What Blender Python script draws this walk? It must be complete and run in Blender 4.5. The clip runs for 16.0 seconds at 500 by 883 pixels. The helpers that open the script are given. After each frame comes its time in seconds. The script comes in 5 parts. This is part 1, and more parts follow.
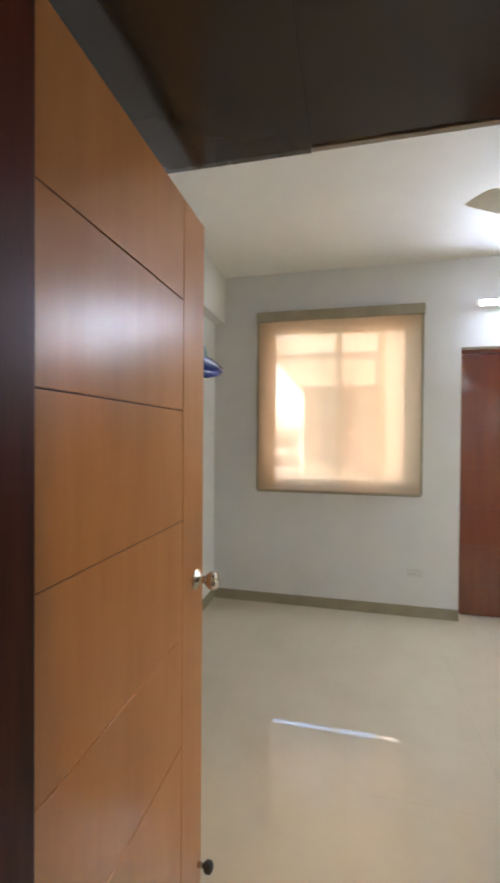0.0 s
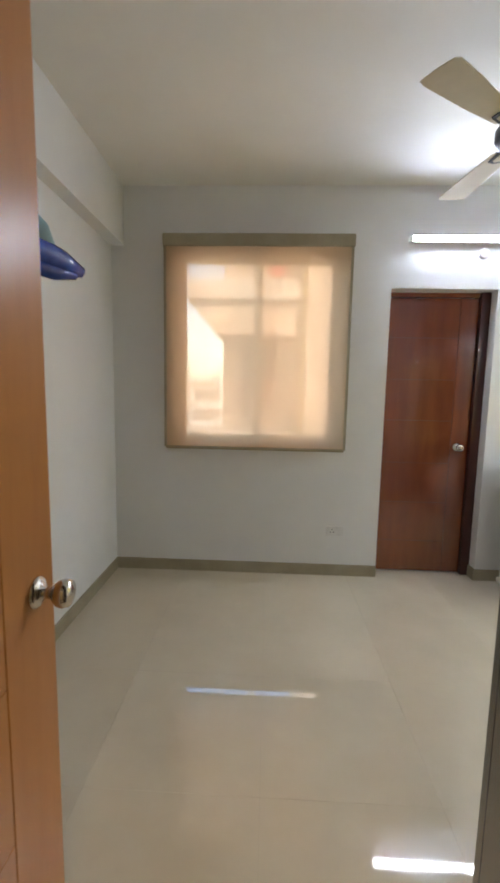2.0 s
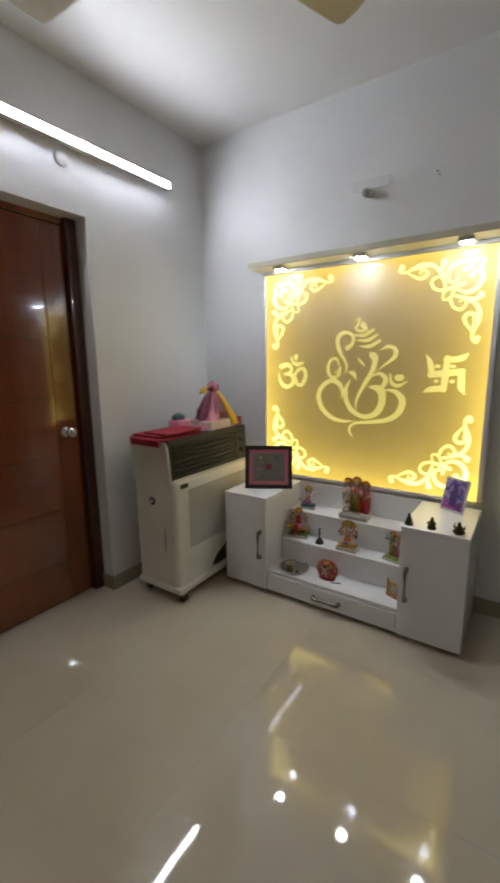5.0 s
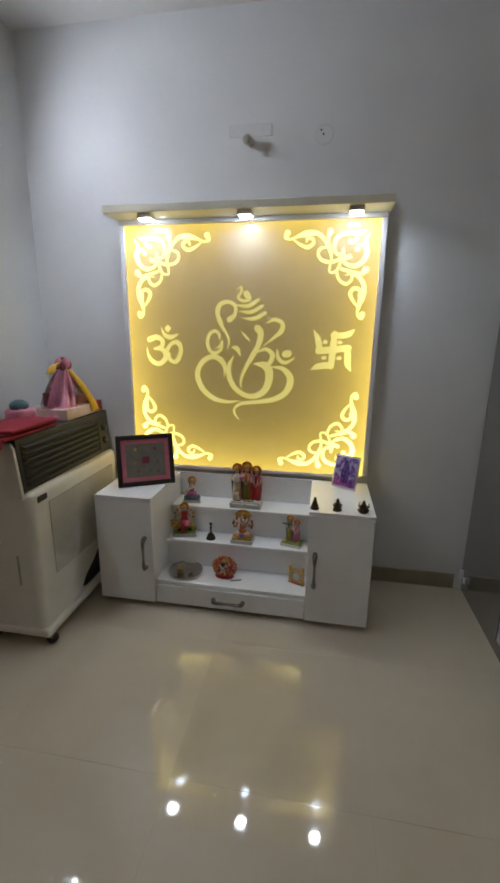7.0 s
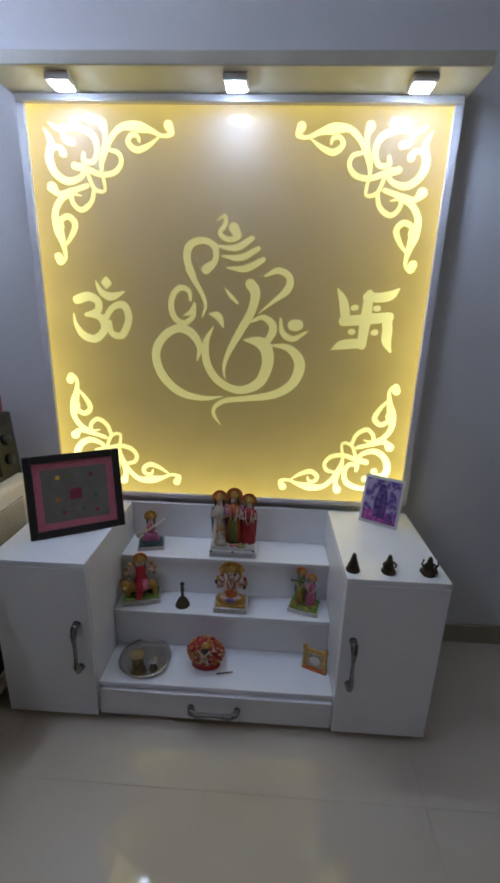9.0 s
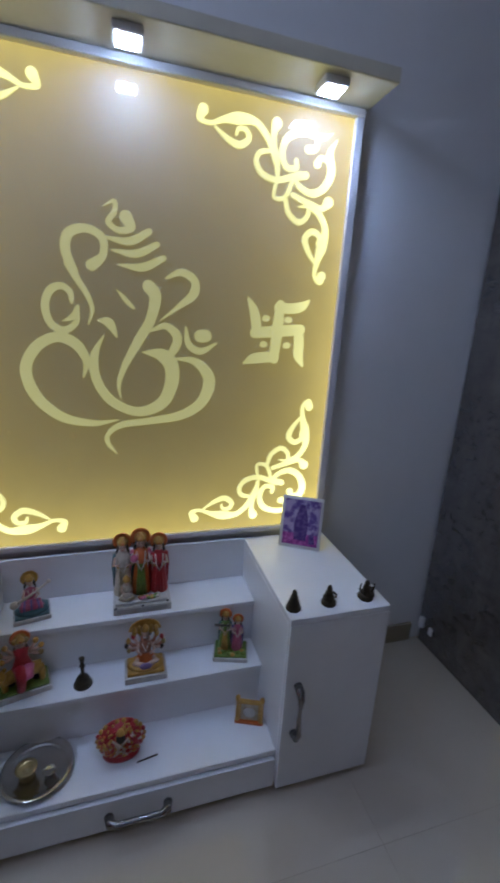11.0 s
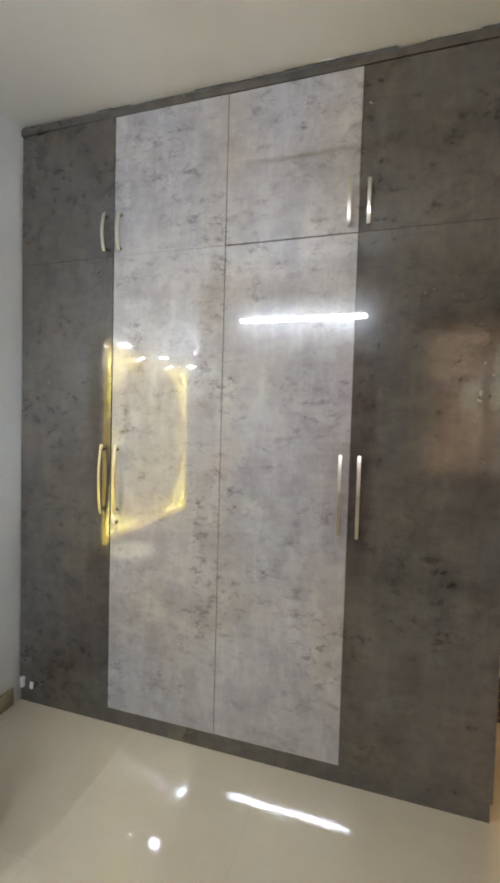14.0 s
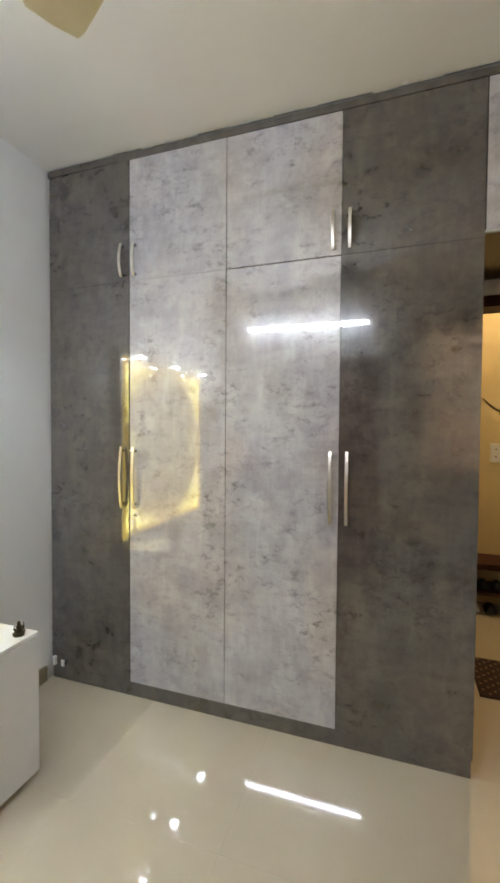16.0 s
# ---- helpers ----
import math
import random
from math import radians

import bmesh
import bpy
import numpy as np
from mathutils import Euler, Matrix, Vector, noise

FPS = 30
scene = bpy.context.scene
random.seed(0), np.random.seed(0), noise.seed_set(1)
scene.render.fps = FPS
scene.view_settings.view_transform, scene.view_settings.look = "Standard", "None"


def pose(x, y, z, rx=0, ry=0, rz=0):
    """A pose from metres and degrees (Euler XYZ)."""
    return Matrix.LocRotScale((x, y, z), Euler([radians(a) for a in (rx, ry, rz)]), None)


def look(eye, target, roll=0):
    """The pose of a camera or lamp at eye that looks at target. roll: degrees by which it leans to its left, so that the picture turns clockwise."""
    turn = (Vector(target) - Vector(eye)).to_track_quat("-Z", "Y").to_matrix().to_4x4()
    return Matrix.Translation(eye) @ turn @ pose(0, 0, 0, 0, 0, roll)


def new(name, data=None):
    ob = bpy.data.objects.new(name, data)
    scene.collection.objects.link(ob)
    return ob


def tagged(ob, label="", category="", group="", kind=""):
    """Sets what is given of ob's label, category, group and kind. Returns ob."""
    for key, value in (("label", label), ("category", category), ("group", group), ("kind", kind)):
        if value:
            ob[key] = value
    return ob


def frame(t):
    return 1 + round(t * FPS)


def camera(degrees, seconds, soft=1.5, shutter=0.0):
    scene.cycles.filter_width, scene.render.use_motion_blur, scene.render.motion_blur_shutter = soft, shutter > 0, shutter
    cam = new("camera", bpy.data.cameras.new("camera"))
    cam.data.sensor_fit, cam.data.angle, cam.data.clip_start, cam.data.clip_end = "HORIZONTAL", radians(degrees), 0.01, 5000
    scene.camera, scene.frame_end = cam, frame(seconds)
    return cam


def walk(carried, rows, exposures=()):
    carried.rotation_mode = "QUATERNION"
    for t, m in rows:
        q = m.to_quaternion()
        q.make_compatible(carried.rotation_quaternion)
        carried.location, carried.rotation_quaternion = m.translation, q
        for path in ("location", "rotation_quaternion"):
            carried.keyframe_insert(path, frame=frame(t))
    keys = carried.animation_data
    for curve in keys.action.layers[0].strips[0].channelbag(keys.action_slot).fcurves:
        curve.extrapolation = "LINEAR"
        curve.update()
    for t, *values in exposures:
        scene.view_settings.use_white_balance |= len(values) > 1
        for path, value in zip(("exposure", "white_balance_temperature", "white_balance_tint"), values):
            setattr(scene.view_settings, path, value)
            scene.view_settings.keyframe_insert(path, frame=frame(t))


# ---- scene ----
cam = camera(61.6, 16.0, soft=3.0, shutter=0.35)
PATH = [
    (0, (0.27, 0.258, 1.414), (-0.186, 2.205, 1.39), 0.4),
    (0.5, (0.253, 0.276, 1.406), (0.076, 2.267, 1.328), -0.1),
    (1, (0.24, 0.38, 1.387), (0.085, 2.37, 1.257), 0.0),
    (1.5, (0.258, 0.552, 1.391), (0.101, 2.539, 1.221), 0.6),
    (2, (0.267, 0.688, 1.381), (0.186, 2.672, 1.141), 1.1),
    (2.5, (0.22, 0.821, 1.376), (0.279, 2.801, 1.095), 1.2),
    (3, (0.174, 0.968, 1.373), (0.407, 2.928, 1.053), 1.1),
    (3.5, (0.225, 1.154, 1.35), (0.655, 3.078, 1.015), 1.1),
    (4, (0.308, 1.327, 1.365), (1.146, 3.11, 1.02), 0.8),
    (4.5, (0.333, 1.538, 1.366), (1.61, 3.036, 1.016), -0.2),
    (5, (0.363, 1.741, 1.358), (1.988, 2.847, 0.986), -0.7),
    (5.2, (0.406, 1.788, 1.361), (2.116, 2.752, 0.978), -0.7),
    (7.5, (0.644, 2.265, 1.351), (2.56, 2.523, 0.838), 1.1),
    (8, (0.856, 2.337, 1.322), (2.776, 2.523, 0.795), 1.4),
    (10.3, (1.519, 2.561, 1.28), (3.42, 2.38, 0.685), 2.3),
    (10.5, (1.509, 2.579, 1.282), (3.404, 2.31, 0.702), 2.6),
    (11, (1.483, 2.6, 1.292), (3.327, 2.024, 0.774), 3.3),
    (11.5, (1.385, 2.589, 1.321), (3.123, 1.698, 0.891), 3.5),
    (12, (1.248, 2.616, 1.352), (2.789, 1.379, 1.042), 3.4),
    (12.5, (1.157, 2.675, 1.387), (2.43, 1.146, 1.176), 2.9),
    (13, (1.165, 2.823, 1.418), (2.124, 1.074, 1.265), 2.4),
    (13.5, (1.156, 2.95, 1.41), (1.89, 1.092, 1.3), 1.9),
    (14, (1.116, 3.012, 1.412), (1.685, 1.097, 1.331), 1.6),
    (14.5, (1.054, 3.079, 1.406), (1.566, 1.148, 1.31), 1.3),
    (15, (1.016, 3.16, 1.391), (1.571, 1.24, 1.298), 1.0),
    (15.5, (0.993, 3.198, 1.4), (1.591, 1.291, 1.321), 0.7),
    (16, (0.985, 3.204, 1.399), (1.629, 1.312, 1.339), 0.4),
]
walk(cam, [(t, look(eye, target, roll)) for t, eye, target, roll in PATH],
     [(0, 4.55, 6700, 11), (1.0, 4.46, 6800, 11), (2.5, 4.03, 6950, 11), (4.0, 3.6, 7200, 11), (4.5, 3.18, 6900, 11), (5.0, 3.02, 7500, 12), (7.5, 2.82, 6850, 13), (10.5, 2.33, 5320, 22), (11.5, 2.45, 5300, 21), (12.2, 2.87, 5900, 19), (13.0, 3.52, 6900, 13), (14.0, 4.09, 7300, 9), (16, 4.19, 7400, 9)])

# ---- world, sun and exposure ----
world = bpy.data.worlds.new("world")
scene.world = world
world.use_nodes = True
wn = world.node_tree
sky = wn.nodes.new("ShaderNodeTexSky")
sky.sky_type, sky.sun_disc = "NISHITA", False
sky.sun_elevation, sky.sun_rotation = radians(52), radians(160)
wn.nodes["Background"].inputs["Strength"].default_value = 0.10
wn.links.new(sky.outputs["Color"], wn.nodes["Background"].inputs["Color"])
sun = new("sun", bpy.data.lights.new("sun", "SUN"))
sun.data.energy, sun.data.angle, sun.data.color = 2.4, radians(0.5), (1.0, 0.95, 0.87)
sun.matrix_world = look((4, -12, 18), (0, 0, 0))

TUBE_POWER = 14.0
SPOT_POWER = 32.0
PANEL_GLOW = 0.135

# ---- materials ----


def material(name, base, other=None, rough=0.5, metal=0.0, scale=6.0, detail=6.0, bump=0.0, bump_scale=60.0, coat=0.0, stretch=(1, 1, 1), contrast=(0.35, 0.65), rough_var=0.05, vary=0.0, spec=0.5):
    """A principled surface: two colours mixed by noise in world space, uneven gloss, fine relief."""
    m = bpy.data.materials.new(name)
    m.use_nodes = True
    t = m.node_tree
    p = t.nodes["Principled BSDF"]
    geo = t.nodes.new("ShaderNodeNewGeometry")
    mp = t.nodes.new("ShaderNodeMapping")
    mp.inputs["Scale"].default_value = stretch
    t.links.new(geo.outputs["Position"], mp.inputs["Vector"])
    n1 = t.nodes.new("ShaderNodeTexNoise")
    n1.inputs["Scale"].default_value, n1.inputs["Detail"].default_value, n1.inputs["Roughness"].default_value = scale, detail, 0.62
    t.links.new(mp.outputs["Vector"], n1.inputs["Vector"])
    ramp = t.nodes.new("ShaderNodeMapRange")
    ramp.inputs["From Min"].default_value, ramp.inputs["From Max"].default_value = contrast
    t.links.new(n1.outputs["Fac"], ramp.inputs["Value"])
    mix = t.nodes.new("ShaderNodeMix")
    mix.data_type = "RGBA"
    mix.inputs["A"].default_value = (*base, 1)
    mix.inputs["B"].default_value = (*(other or [c * 0.9 for c in base]), 1)
    t.links.new(ramp.outputs["Result"], mix.inputs["Factor"])
    out = mix.outputs["Result"]
    if vary:
        info = t.nodes.new("ShaderNodeObjectInfo")
        mr = t.nodes.new("ShaderNodeMapRange")
        mr.inputs["To Min"].default_value, mr.inputs["To Max"].default_value = 1 - vary, 1 + vary
        t.links.new(info.outputs["Random"], mr.inputs["Value"])
        hsv = t.nodes.new("ShaderNodeHueSaturation")
        t.links.new(mr.outputs["Result"], hsv.inputs["Value"])
        t.links.new(out, hsv.inputs["Color"])
        out = hsv.outputs["Color"]
    t.links.new(out, p.inputs["Base Color"])
    p.inputs["Metallic"].default_value = metal
    p.inputs["Specular IOR Level"].default_value = spec
    p.inputs["Coat Weight"].default_value, p.inputs["Coat Roughness"].default_value = coat, 0.035
    n2 = t.nodes.new("ShaderNodeTexNoise")
    n2.inputs["Scale"].default_value, n2.inputs["Detail"].default_value = bump_scale, 4
    t.links.new(mp.outputs["Vector"], n2.inputs["Vector"])
    r = t.nodes.new("ShaderNodeMapRange")
    r.inputs["To Min"].default_value, r.inputs["To Max"].default_value = max(0.01, rough - rough_var), rough + rough_var
    t.links.new(n1.outputs["Fac"], r.inputs["Value"])
    t.links.new(r.outputs["Result"], p.inputs["Roughness"])
    if bump:
        b = t.nodes.new("ShaderNodeBump")
        b.inputs["Strength"].default_value, b.inputs["Distance"].default_value = bump, 0.002
        t.links.new(n2.outputs["Fac"], b.inputs["Height"])
        t.links.new(b.outputs["Normal"], p.inputs["Normal"])
    return m


def glowing(name, colour, strength):
    m = bpy.data.materials.new(name)
    m.use_nodes = True
    p = m.node_tree.nodes["Principled BSDF"]
    p.inputs["Base Color"].default_value = (0.8, 0.8, 0.8, 1)
    p.inputs["Emission Color"].default_value, p.inputs["Emission Strength"].default_value = (*colour, 1), strength
    return m


def edge_lit(name, base, rough, glow, floor_level, peak, reach, half_u, half_v, power=1.0):
    """A sheet lit by a strip of diodes behind its rim: the glow falls off with the distance from the rim."""
    m = bpy.data.materials.new(name)
    m.use_nodes = True
    t = m.node_tree
    p = t.nodes["Principled BSDF"]
    p.inputs["Base Color"].default_value, p.inputs["Roughness"].default_value = (*base, 1), rough

    def calc(op, a, b=None):
        n = t.nodes.new("ShaderNodeMath")
        n.operation = op
        for i, v in enumerate((a, b)):
            if v is None:
                continue
            if isinstance(v, (int, float)):
                n.inputs[i].default_value = v
            else:
                t.links.new(v, n.inputs[i])
        return n.outputs[0]
    tc = t.nodes.new("ShaderNodeTexCoord")
    sep = t.nodes.new("ShaderNodeSeparateXYZ")
    t.links.new(tc.outputs["Object"], sep.inputs[0])
    du = calc("SUBTRACT", half_u, calc("ABSOLUTE", sep.outputs["Y"]))
    dv = calc("SUBTRACT", half_v, calc("ABSOLUTE", sep.outputs["Z"]))
    fall = calc("ADD", calc("EXPONENT", calc("DIVIDE", du, -reach)), calc("EXPONENT", calc("DIVIDE", dv, -reach)))
    if power != 1.0:
        fall = calc("POWER", fall, power)
    nz = t.nodes.new("ShaderNodeTexNoise")
    nz.inputs["Scale"].default_value = 9.0
    t.links.new(tc.outputs["Object"], nz.inputs["Vector"])
    wob = calc("ADD", 0.75, calc("MULTIPLY", nz.outputs["Fac"], 0.5))
    s = calc("ADD", floor_level, calc("MULTIPLY", calc("MULTIPLY", fall, peak), wob))
    p.inputs["Emission Color"].default_value = (*glow, 1)
    t.links.new(s, p.inputs["Emission Strength"])
    return m


def stone_laminate(name, pale, mid, dark, rough, ior):
    """Printed cast-concrete pattern: broad clouds, blotches and short dark scratches under a clear gloss."""
    m = bpy.data.materials.new(name)
    m.use_nodes = True
    t = m.node_tree
    p = t.nodes["Principled BSDF"]
    geo = t.nodes.new("ShaderNodeNewGeometry")

    def noise_map(scale, detail, lo, hi, stretch, rgh=0.6, warp=0.0, most=1.0):
        mp = t.nodes.new("ShaderNodeMapping")
        mp.inputs["Scale"].default_value = stretch
        t.links.new(geo.outputs["Position"], mp.inputs["Vector"])
        n = t.nodes.new("ShaderNodeTexNoise")
        n.inputs["Scale"].default_value, n.inputs["Detail"].default_value = scale, detail
        n.inputs["Roughness"].default_value, n.inputs["Distortion"].default_value = rgh, warp
        t.links.new(mp.outputs["Vector"], n.inputs["Vector"])
        r = t.nodes.new("ShaderNodeMapRange")
        r.inputs["From Min"].default_value, r.inputs["From Max"].default_value = lo, hi
        r.inputs["To Max"].default_value = most
        t.links.new(n.outputs["Fac"], r.inputs["Value"])
        return r.outputs["Result"]

    def blend(f, a, b):
        x = t.nodes.new("ShaderNodeMix")
        x.data_type = "RGBA"
        t.links.new(f, x.inputs["Factor"])
        for key, v in (("A", a), ("B", b)):
            if isinstance(v, tuple):
                x.inputs[key].default_value = (*v, 1)
            else:
                t.links.new(v, x.inputs[key])
        return x.outputs["Result"]
    clouds = noise_map(2.3, 7, 0.30, 0.70, (1, 1, 0.9), 0.6, 0.4)
    blotch = noise_map(9.0, 10, 0.30, 0.70, (1.0, 1, 1.1), 0.74, 0.25)
    patch = noise_map(6.5, 9, 0.46, 0.74, (1.2, 1, 0.9), 0.62, 0.3, 0.8)
    dash = noise_map(19.0, 10, 0.51, 0.68, (0.8, 1, 1.25), 0.76, 0.25)
    across = noise_map(13.0, 6, 0.46, 0.72, (0.45, 1, 1.7), 0.68, 0.3, 0.45)
    upright = noise_map(11.0, 6, 0.46, 0.72, (1.9, 1, 0.40), 0.68, 0.3, 0.45)
    warmth = noise_map(1.9, 4, 0.42, 0.66, (1, 1, 0.8), 0.55, 0.2)
    crowd = noise_map(3.7, 4, 0.38, 0.60, (1, 1, 1), 0.6, 0.2)
    col = blend(clouds, pale, mid)
    col = blend(blotch, col, blend(clouds, mid, pale))
    col = blend(across, col, mid)
    col = blend(upright, col, pale)
    col = blend(patch, col, mid)
    col = blend(dash, col, blend(crowd, col, dark))
    tint = t.nodes.new("ShaderNodeMix")
    tint.data_type, tint.blend_type = "RGBA", "MULTIPLY"
    t.links.new(warmth, tint.inputs["Factor"])
    t.links.new(col, tint.inputs["A"])
    tint.inputs["B"].default_value = (1.07, 1.0, 0.88, 1)
    col = tint.outputs["Result"]
    t.links.new(col, p.inputs["Base Color"])
    p.inputs["Roughness"].default_value = rough
    p.inputs["Specular IOR Level"].default_value, p.inputs["Coat IOR"].default_value = 0.3, ior
    p.inputs["Coat Weight"].default_value, p.inputs["Coat Roughness"].default_value = 1.0, 0.03
    b = t.nodes.new("ShaderNodeBump")
    b.inputs["Strength"].default_value, b.inputs["Distance"].default_value = 0.03, 0.002
    wave = noise_map(4.0, 2, 0.2, 0.8, (1, 1, 1))
    t.links.new(wave, b.inputs["Height"])
    t.links.new(b.outputs["Normal"], p.inputs["Normal"])
    return m


WALL = material("wall_paint", (0.75, 0.755, 0.75), (0.71, 0.715, 0.715), 0.42, scale=1.6, bump=0.12, bump_scale=90, spec=0.35)
CEIL = material("ceiling_paint", (0.84, 0.83, 0.80), (0.80, 0.79, 0.76), 0.7, scale=1.3, bump=0.1, bump_scale=70)
TILE = material("floor_tile", (0.60, 0.525, 0.405), (0.555, 0.48, 0.365), 0.04, scale=2.2, detail=9, bump=0.012, bump_scale=5, coat=0.55, vary=0.008, rough_var=0.012, spec=0.62)
GROUT = material("grout", (0.46, 0.40, 0.31), None, 0.8, scale=30)
SKIRT = material("skirting_tile", (0.36, 0.32, 0.23), (0.31, 0.27, 0.19), 0.25, scale=5, bump=0.03)
DOORWOOD = material("door_veneer", (0.50, 0.215, 0.068), (0.44, 0.18, 0.054), 0.30, scale=2.2, stretch=(6, 6, 0.8), coat=0.0, bump=0.04, bump_scale=30, spec=0.32)
REDWOOD = material("red_door_veneer", (0.205, 0.048, 0.012), (0.16, 0.034, 0.009), 0.16, scale=2.2, stretch=(6, 6, 0.8), coat=0.9, bump=0.015, bump_scale=30)
DARKWOOD = material("stained_frame", (0.060, 0.014, 0.008), (0.030, 0.008, 0.005), 0.42, scale=5, stretch=(9, 9, 0.8), coat=0.0, bump=0.08, bump_scale=25, spec=0.2)
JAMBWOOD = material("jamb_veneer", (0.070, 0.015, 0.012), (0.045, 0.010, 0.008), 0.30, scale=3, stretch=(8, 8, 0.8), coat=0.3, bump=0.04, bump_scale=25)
UNDERSIDE = material("brown_board", (0.050, 0.036, 0.030), (0.040, 0.029, 0.024), 0.22, scale=1.4, detail=4, bump=0.02, bump_scale=6, coat=0.3)
GROOVE = material("door_groove", (0.10, 0.035, 0.012), None, 0.6, scale=20)
LIGHTLAM = stone_laminate("light_laminate", (0.56, 0.54, 0.575), (0.26, 0.25, 0.275), (0.12, 0.115, 0.125), 0.16, 2.05)
DARKLAM = stone_laminate("dark_laminate", (0.128, 0.115, 0.107), (0.039, 0.036, 0.037), (0.013, 0.012, 0.013), 0.16, 1.88)
EDGEBAND = material("edge_band", (0.40, 0.385, 0.36), (0.34, 0.33, 0.31), 0.4, scale=12)
NICKEL = material("satin_nickel", (0.66, 0.62, 0.55), (0.60, 0.56, 0.50), 0.36, 1.0, scale=30, rough_var=0.06)
STEEL = material("polished_steel", (0.66, 0.65, 0.63), (0.58, 0.57, 0.55), 0.15, 1.0, scale=20)
WHITELAM = material("white_laminate", (0.80, 0.805, 0.81), (0.76, 0.765, 0.77), 0.16, scale=4, bump=0.01, spec=0.5)
TRIM = material("white_trim", (0.72, 0.71, 0.70), (0.65, 0.64, 0.63), 0.35, scale=9, bump=0.05)
CANOPY = material("canopy_board", (0.66, 0.63, 0.50), (0.60, 0.57, 0.45), 0.35, scale=7, bump=0.04)
COOLWHITE = material("cooler_plastic", (0.76, 0.73, 0.65), (0.70, 0.67, 0.58), 0.32, scale=5, bump=0.03, bump_scale=120)
COOLGREY = material("charcoal_plastic", (0.030, 0.031, 0.033), (0.022, 0.023, 0.025), 0.55, scale=9, bump=0.05, bump_scale=140)
MESHGREY = material("grille_plastic", (0.40, 0.385, 0.34), (0.34, 0.32, 0.28), 0.5, scale=12)
RIBGREY = material("rib_plastic", (0.64, 0.61, 0.54), (0.57, 0.54, 0.47), 0.45, scale=12)
RUBBER = material("black_rubber", (0.03, 0.03, 0.03), None, 0.6, scale=20)
RED = material("red_cloth", (0.34, 0.016, 0.035), (0.25, 0.010, 0.025), 0.85, scale=14, bump=0.5, bump_scale=420)
PINK = material("pink_tulle", (0.72, 0.30, 0.40), (0.58, 0.19, 0.29), 0.6, scale=12, bump=0.3, bump_scale=200)
YELLOW = material("yellow_ribbon", (0.85, 0.50, 0.03), (0.72, 0.40, 0.02), 0.4, scale=12, bump=0.15)
MAROON = material("maroon_foil", (0.28, 0.05, 0.08), (0.2, 0.03, 0.05), 0.35, scale=15)
CREAMBOX = material("cream_card", (0.66, 0.50, 0.42), (0.58, 0.42, 0.36), 0.6, scale=15)
BLACKFRAME = material("black_frame", (0.022, 0.02, 0.02), (0.015, 0.014, 0.014), 0.3, scale=9)
PINKMAT = material("pink_mat_board", (0.56, 0.16, 0.20), (0.50, 0.13, 0.17), 0.7, scale=30)
ARTDARK = material("dark_art_paper", (0.19, 0.17, 0.14), (0.145, 0.135, 0.11), 0.35, scale=25)
GOLD = material("gilt", (0.60, 0.38, 0.10), (0.42, 0.24, 0.06), 0.35, 0.7, scale=40)
# chrome with the dark room it mirrors put into its base colour
CHROME = material("darkened_chrome", (0.30, 0.30, 0.31), (0.24, 0.24, 0.25), 0.18, 1.0, scale=20)
FILLER = material("filler_strip", (0.10, 0.097, 0.095), (0.045, 0.044, 0.043), 0.75, scale=14, bump=0.5, bump_scale=60)
BRASS = material("old_brass", (0.075, 0.06, 0.04), (0.045, 0.037, 0.025), 0.45, 0.8, scale=60, bump=0.2, bump_scale=200)
MARBLE = material("statue_base", (0.55, 0.53, 0.48), (0.45, 0.43, 0.39), 0.4, scale=40)
SKIN = material("statue_flesh_paint", (0.42, 0.19, 0.11), (0.34, 0.14, 0.08), 0.35, scale=50)
ORANGE = material("orange_paint", (0.60, 0.16, 0.03), (0.50, 0.11, 0.02), 0.35, scale=60)
CRIMSON = material("crimson_paint", (0.44, 0.02, 0.028), (0.32, 0.014, 0.02), 0.35, scale=60)
GREEN = material("green_paint", (0.18, 0.26, 0.04), (0.10, 0.17, 0.03), 0.4, scale=60)
ROSE = material("rose_paint", (0.55, 0.14, 0.22), (0.42, 0.08, 0.15), 0.4, scale=60)
CREAM = material("cream_paint", (0.50, 0.43, 0.30), (0.34, 0.28, 0.18), 0.4, scale=60)
OCHRE = material("ochre_paint", (0.50, 0.30, 0.05), (0.36, 0.19, 0.03), 0.4, scale=60)
PALEFLESH = material("pale_flesh_paint", (0.62, 0.44, 0.34), (0.54, 0.36, 0.27), 0.35, scale=50)
VIOLET = material("violet_paint", (0.24, 0.17, 0.36), (0.17, 0.11, 0.26), 0.4, scale=60)
IVORY = material("ivory_paint", (0.66, 0.60, 0.50), (0.52, 0.45, 0.36), 0.4, scale=60)
LAMPBRASS = material("lamp_brass", (0.42, 0.33, 0.15), (0.30, 0.23, 0.10), 0.35, 0.7, scale=60)
HAIR = material("black_paint", (0.02, 0.016, 0.014), (0.03, 0.02, 0.016), 0.4, scale=60)
TEAL = material("teal_paint", (0.07, 0.16, 0.18), (0.04, 0.10, 0.12), 0.4, scale=60)
FANCREAM = material("fan_enamel", (0.66, 0.60, 0.44), (0.60, 0.54, 0.39), 0.35, scale=6)
FANDARK = material("fan_motor_grey", (0.075, 0.085, 0.10), (0.05, 0.06, 0.07), 0.35, 0.3, scale=9)
WHITEPLASTIC = material("white_plastic", (0.70, 0.70, 0.69), (0.64, 0.64, 0.63), 0.35, scale=20)
BLUEBAG = material("blue_polythene", (0.020, 0.085, 0.50), (0.012, 0.04, 0.26), 0.22, scale=9, bump=0.5, bump_scale=28)
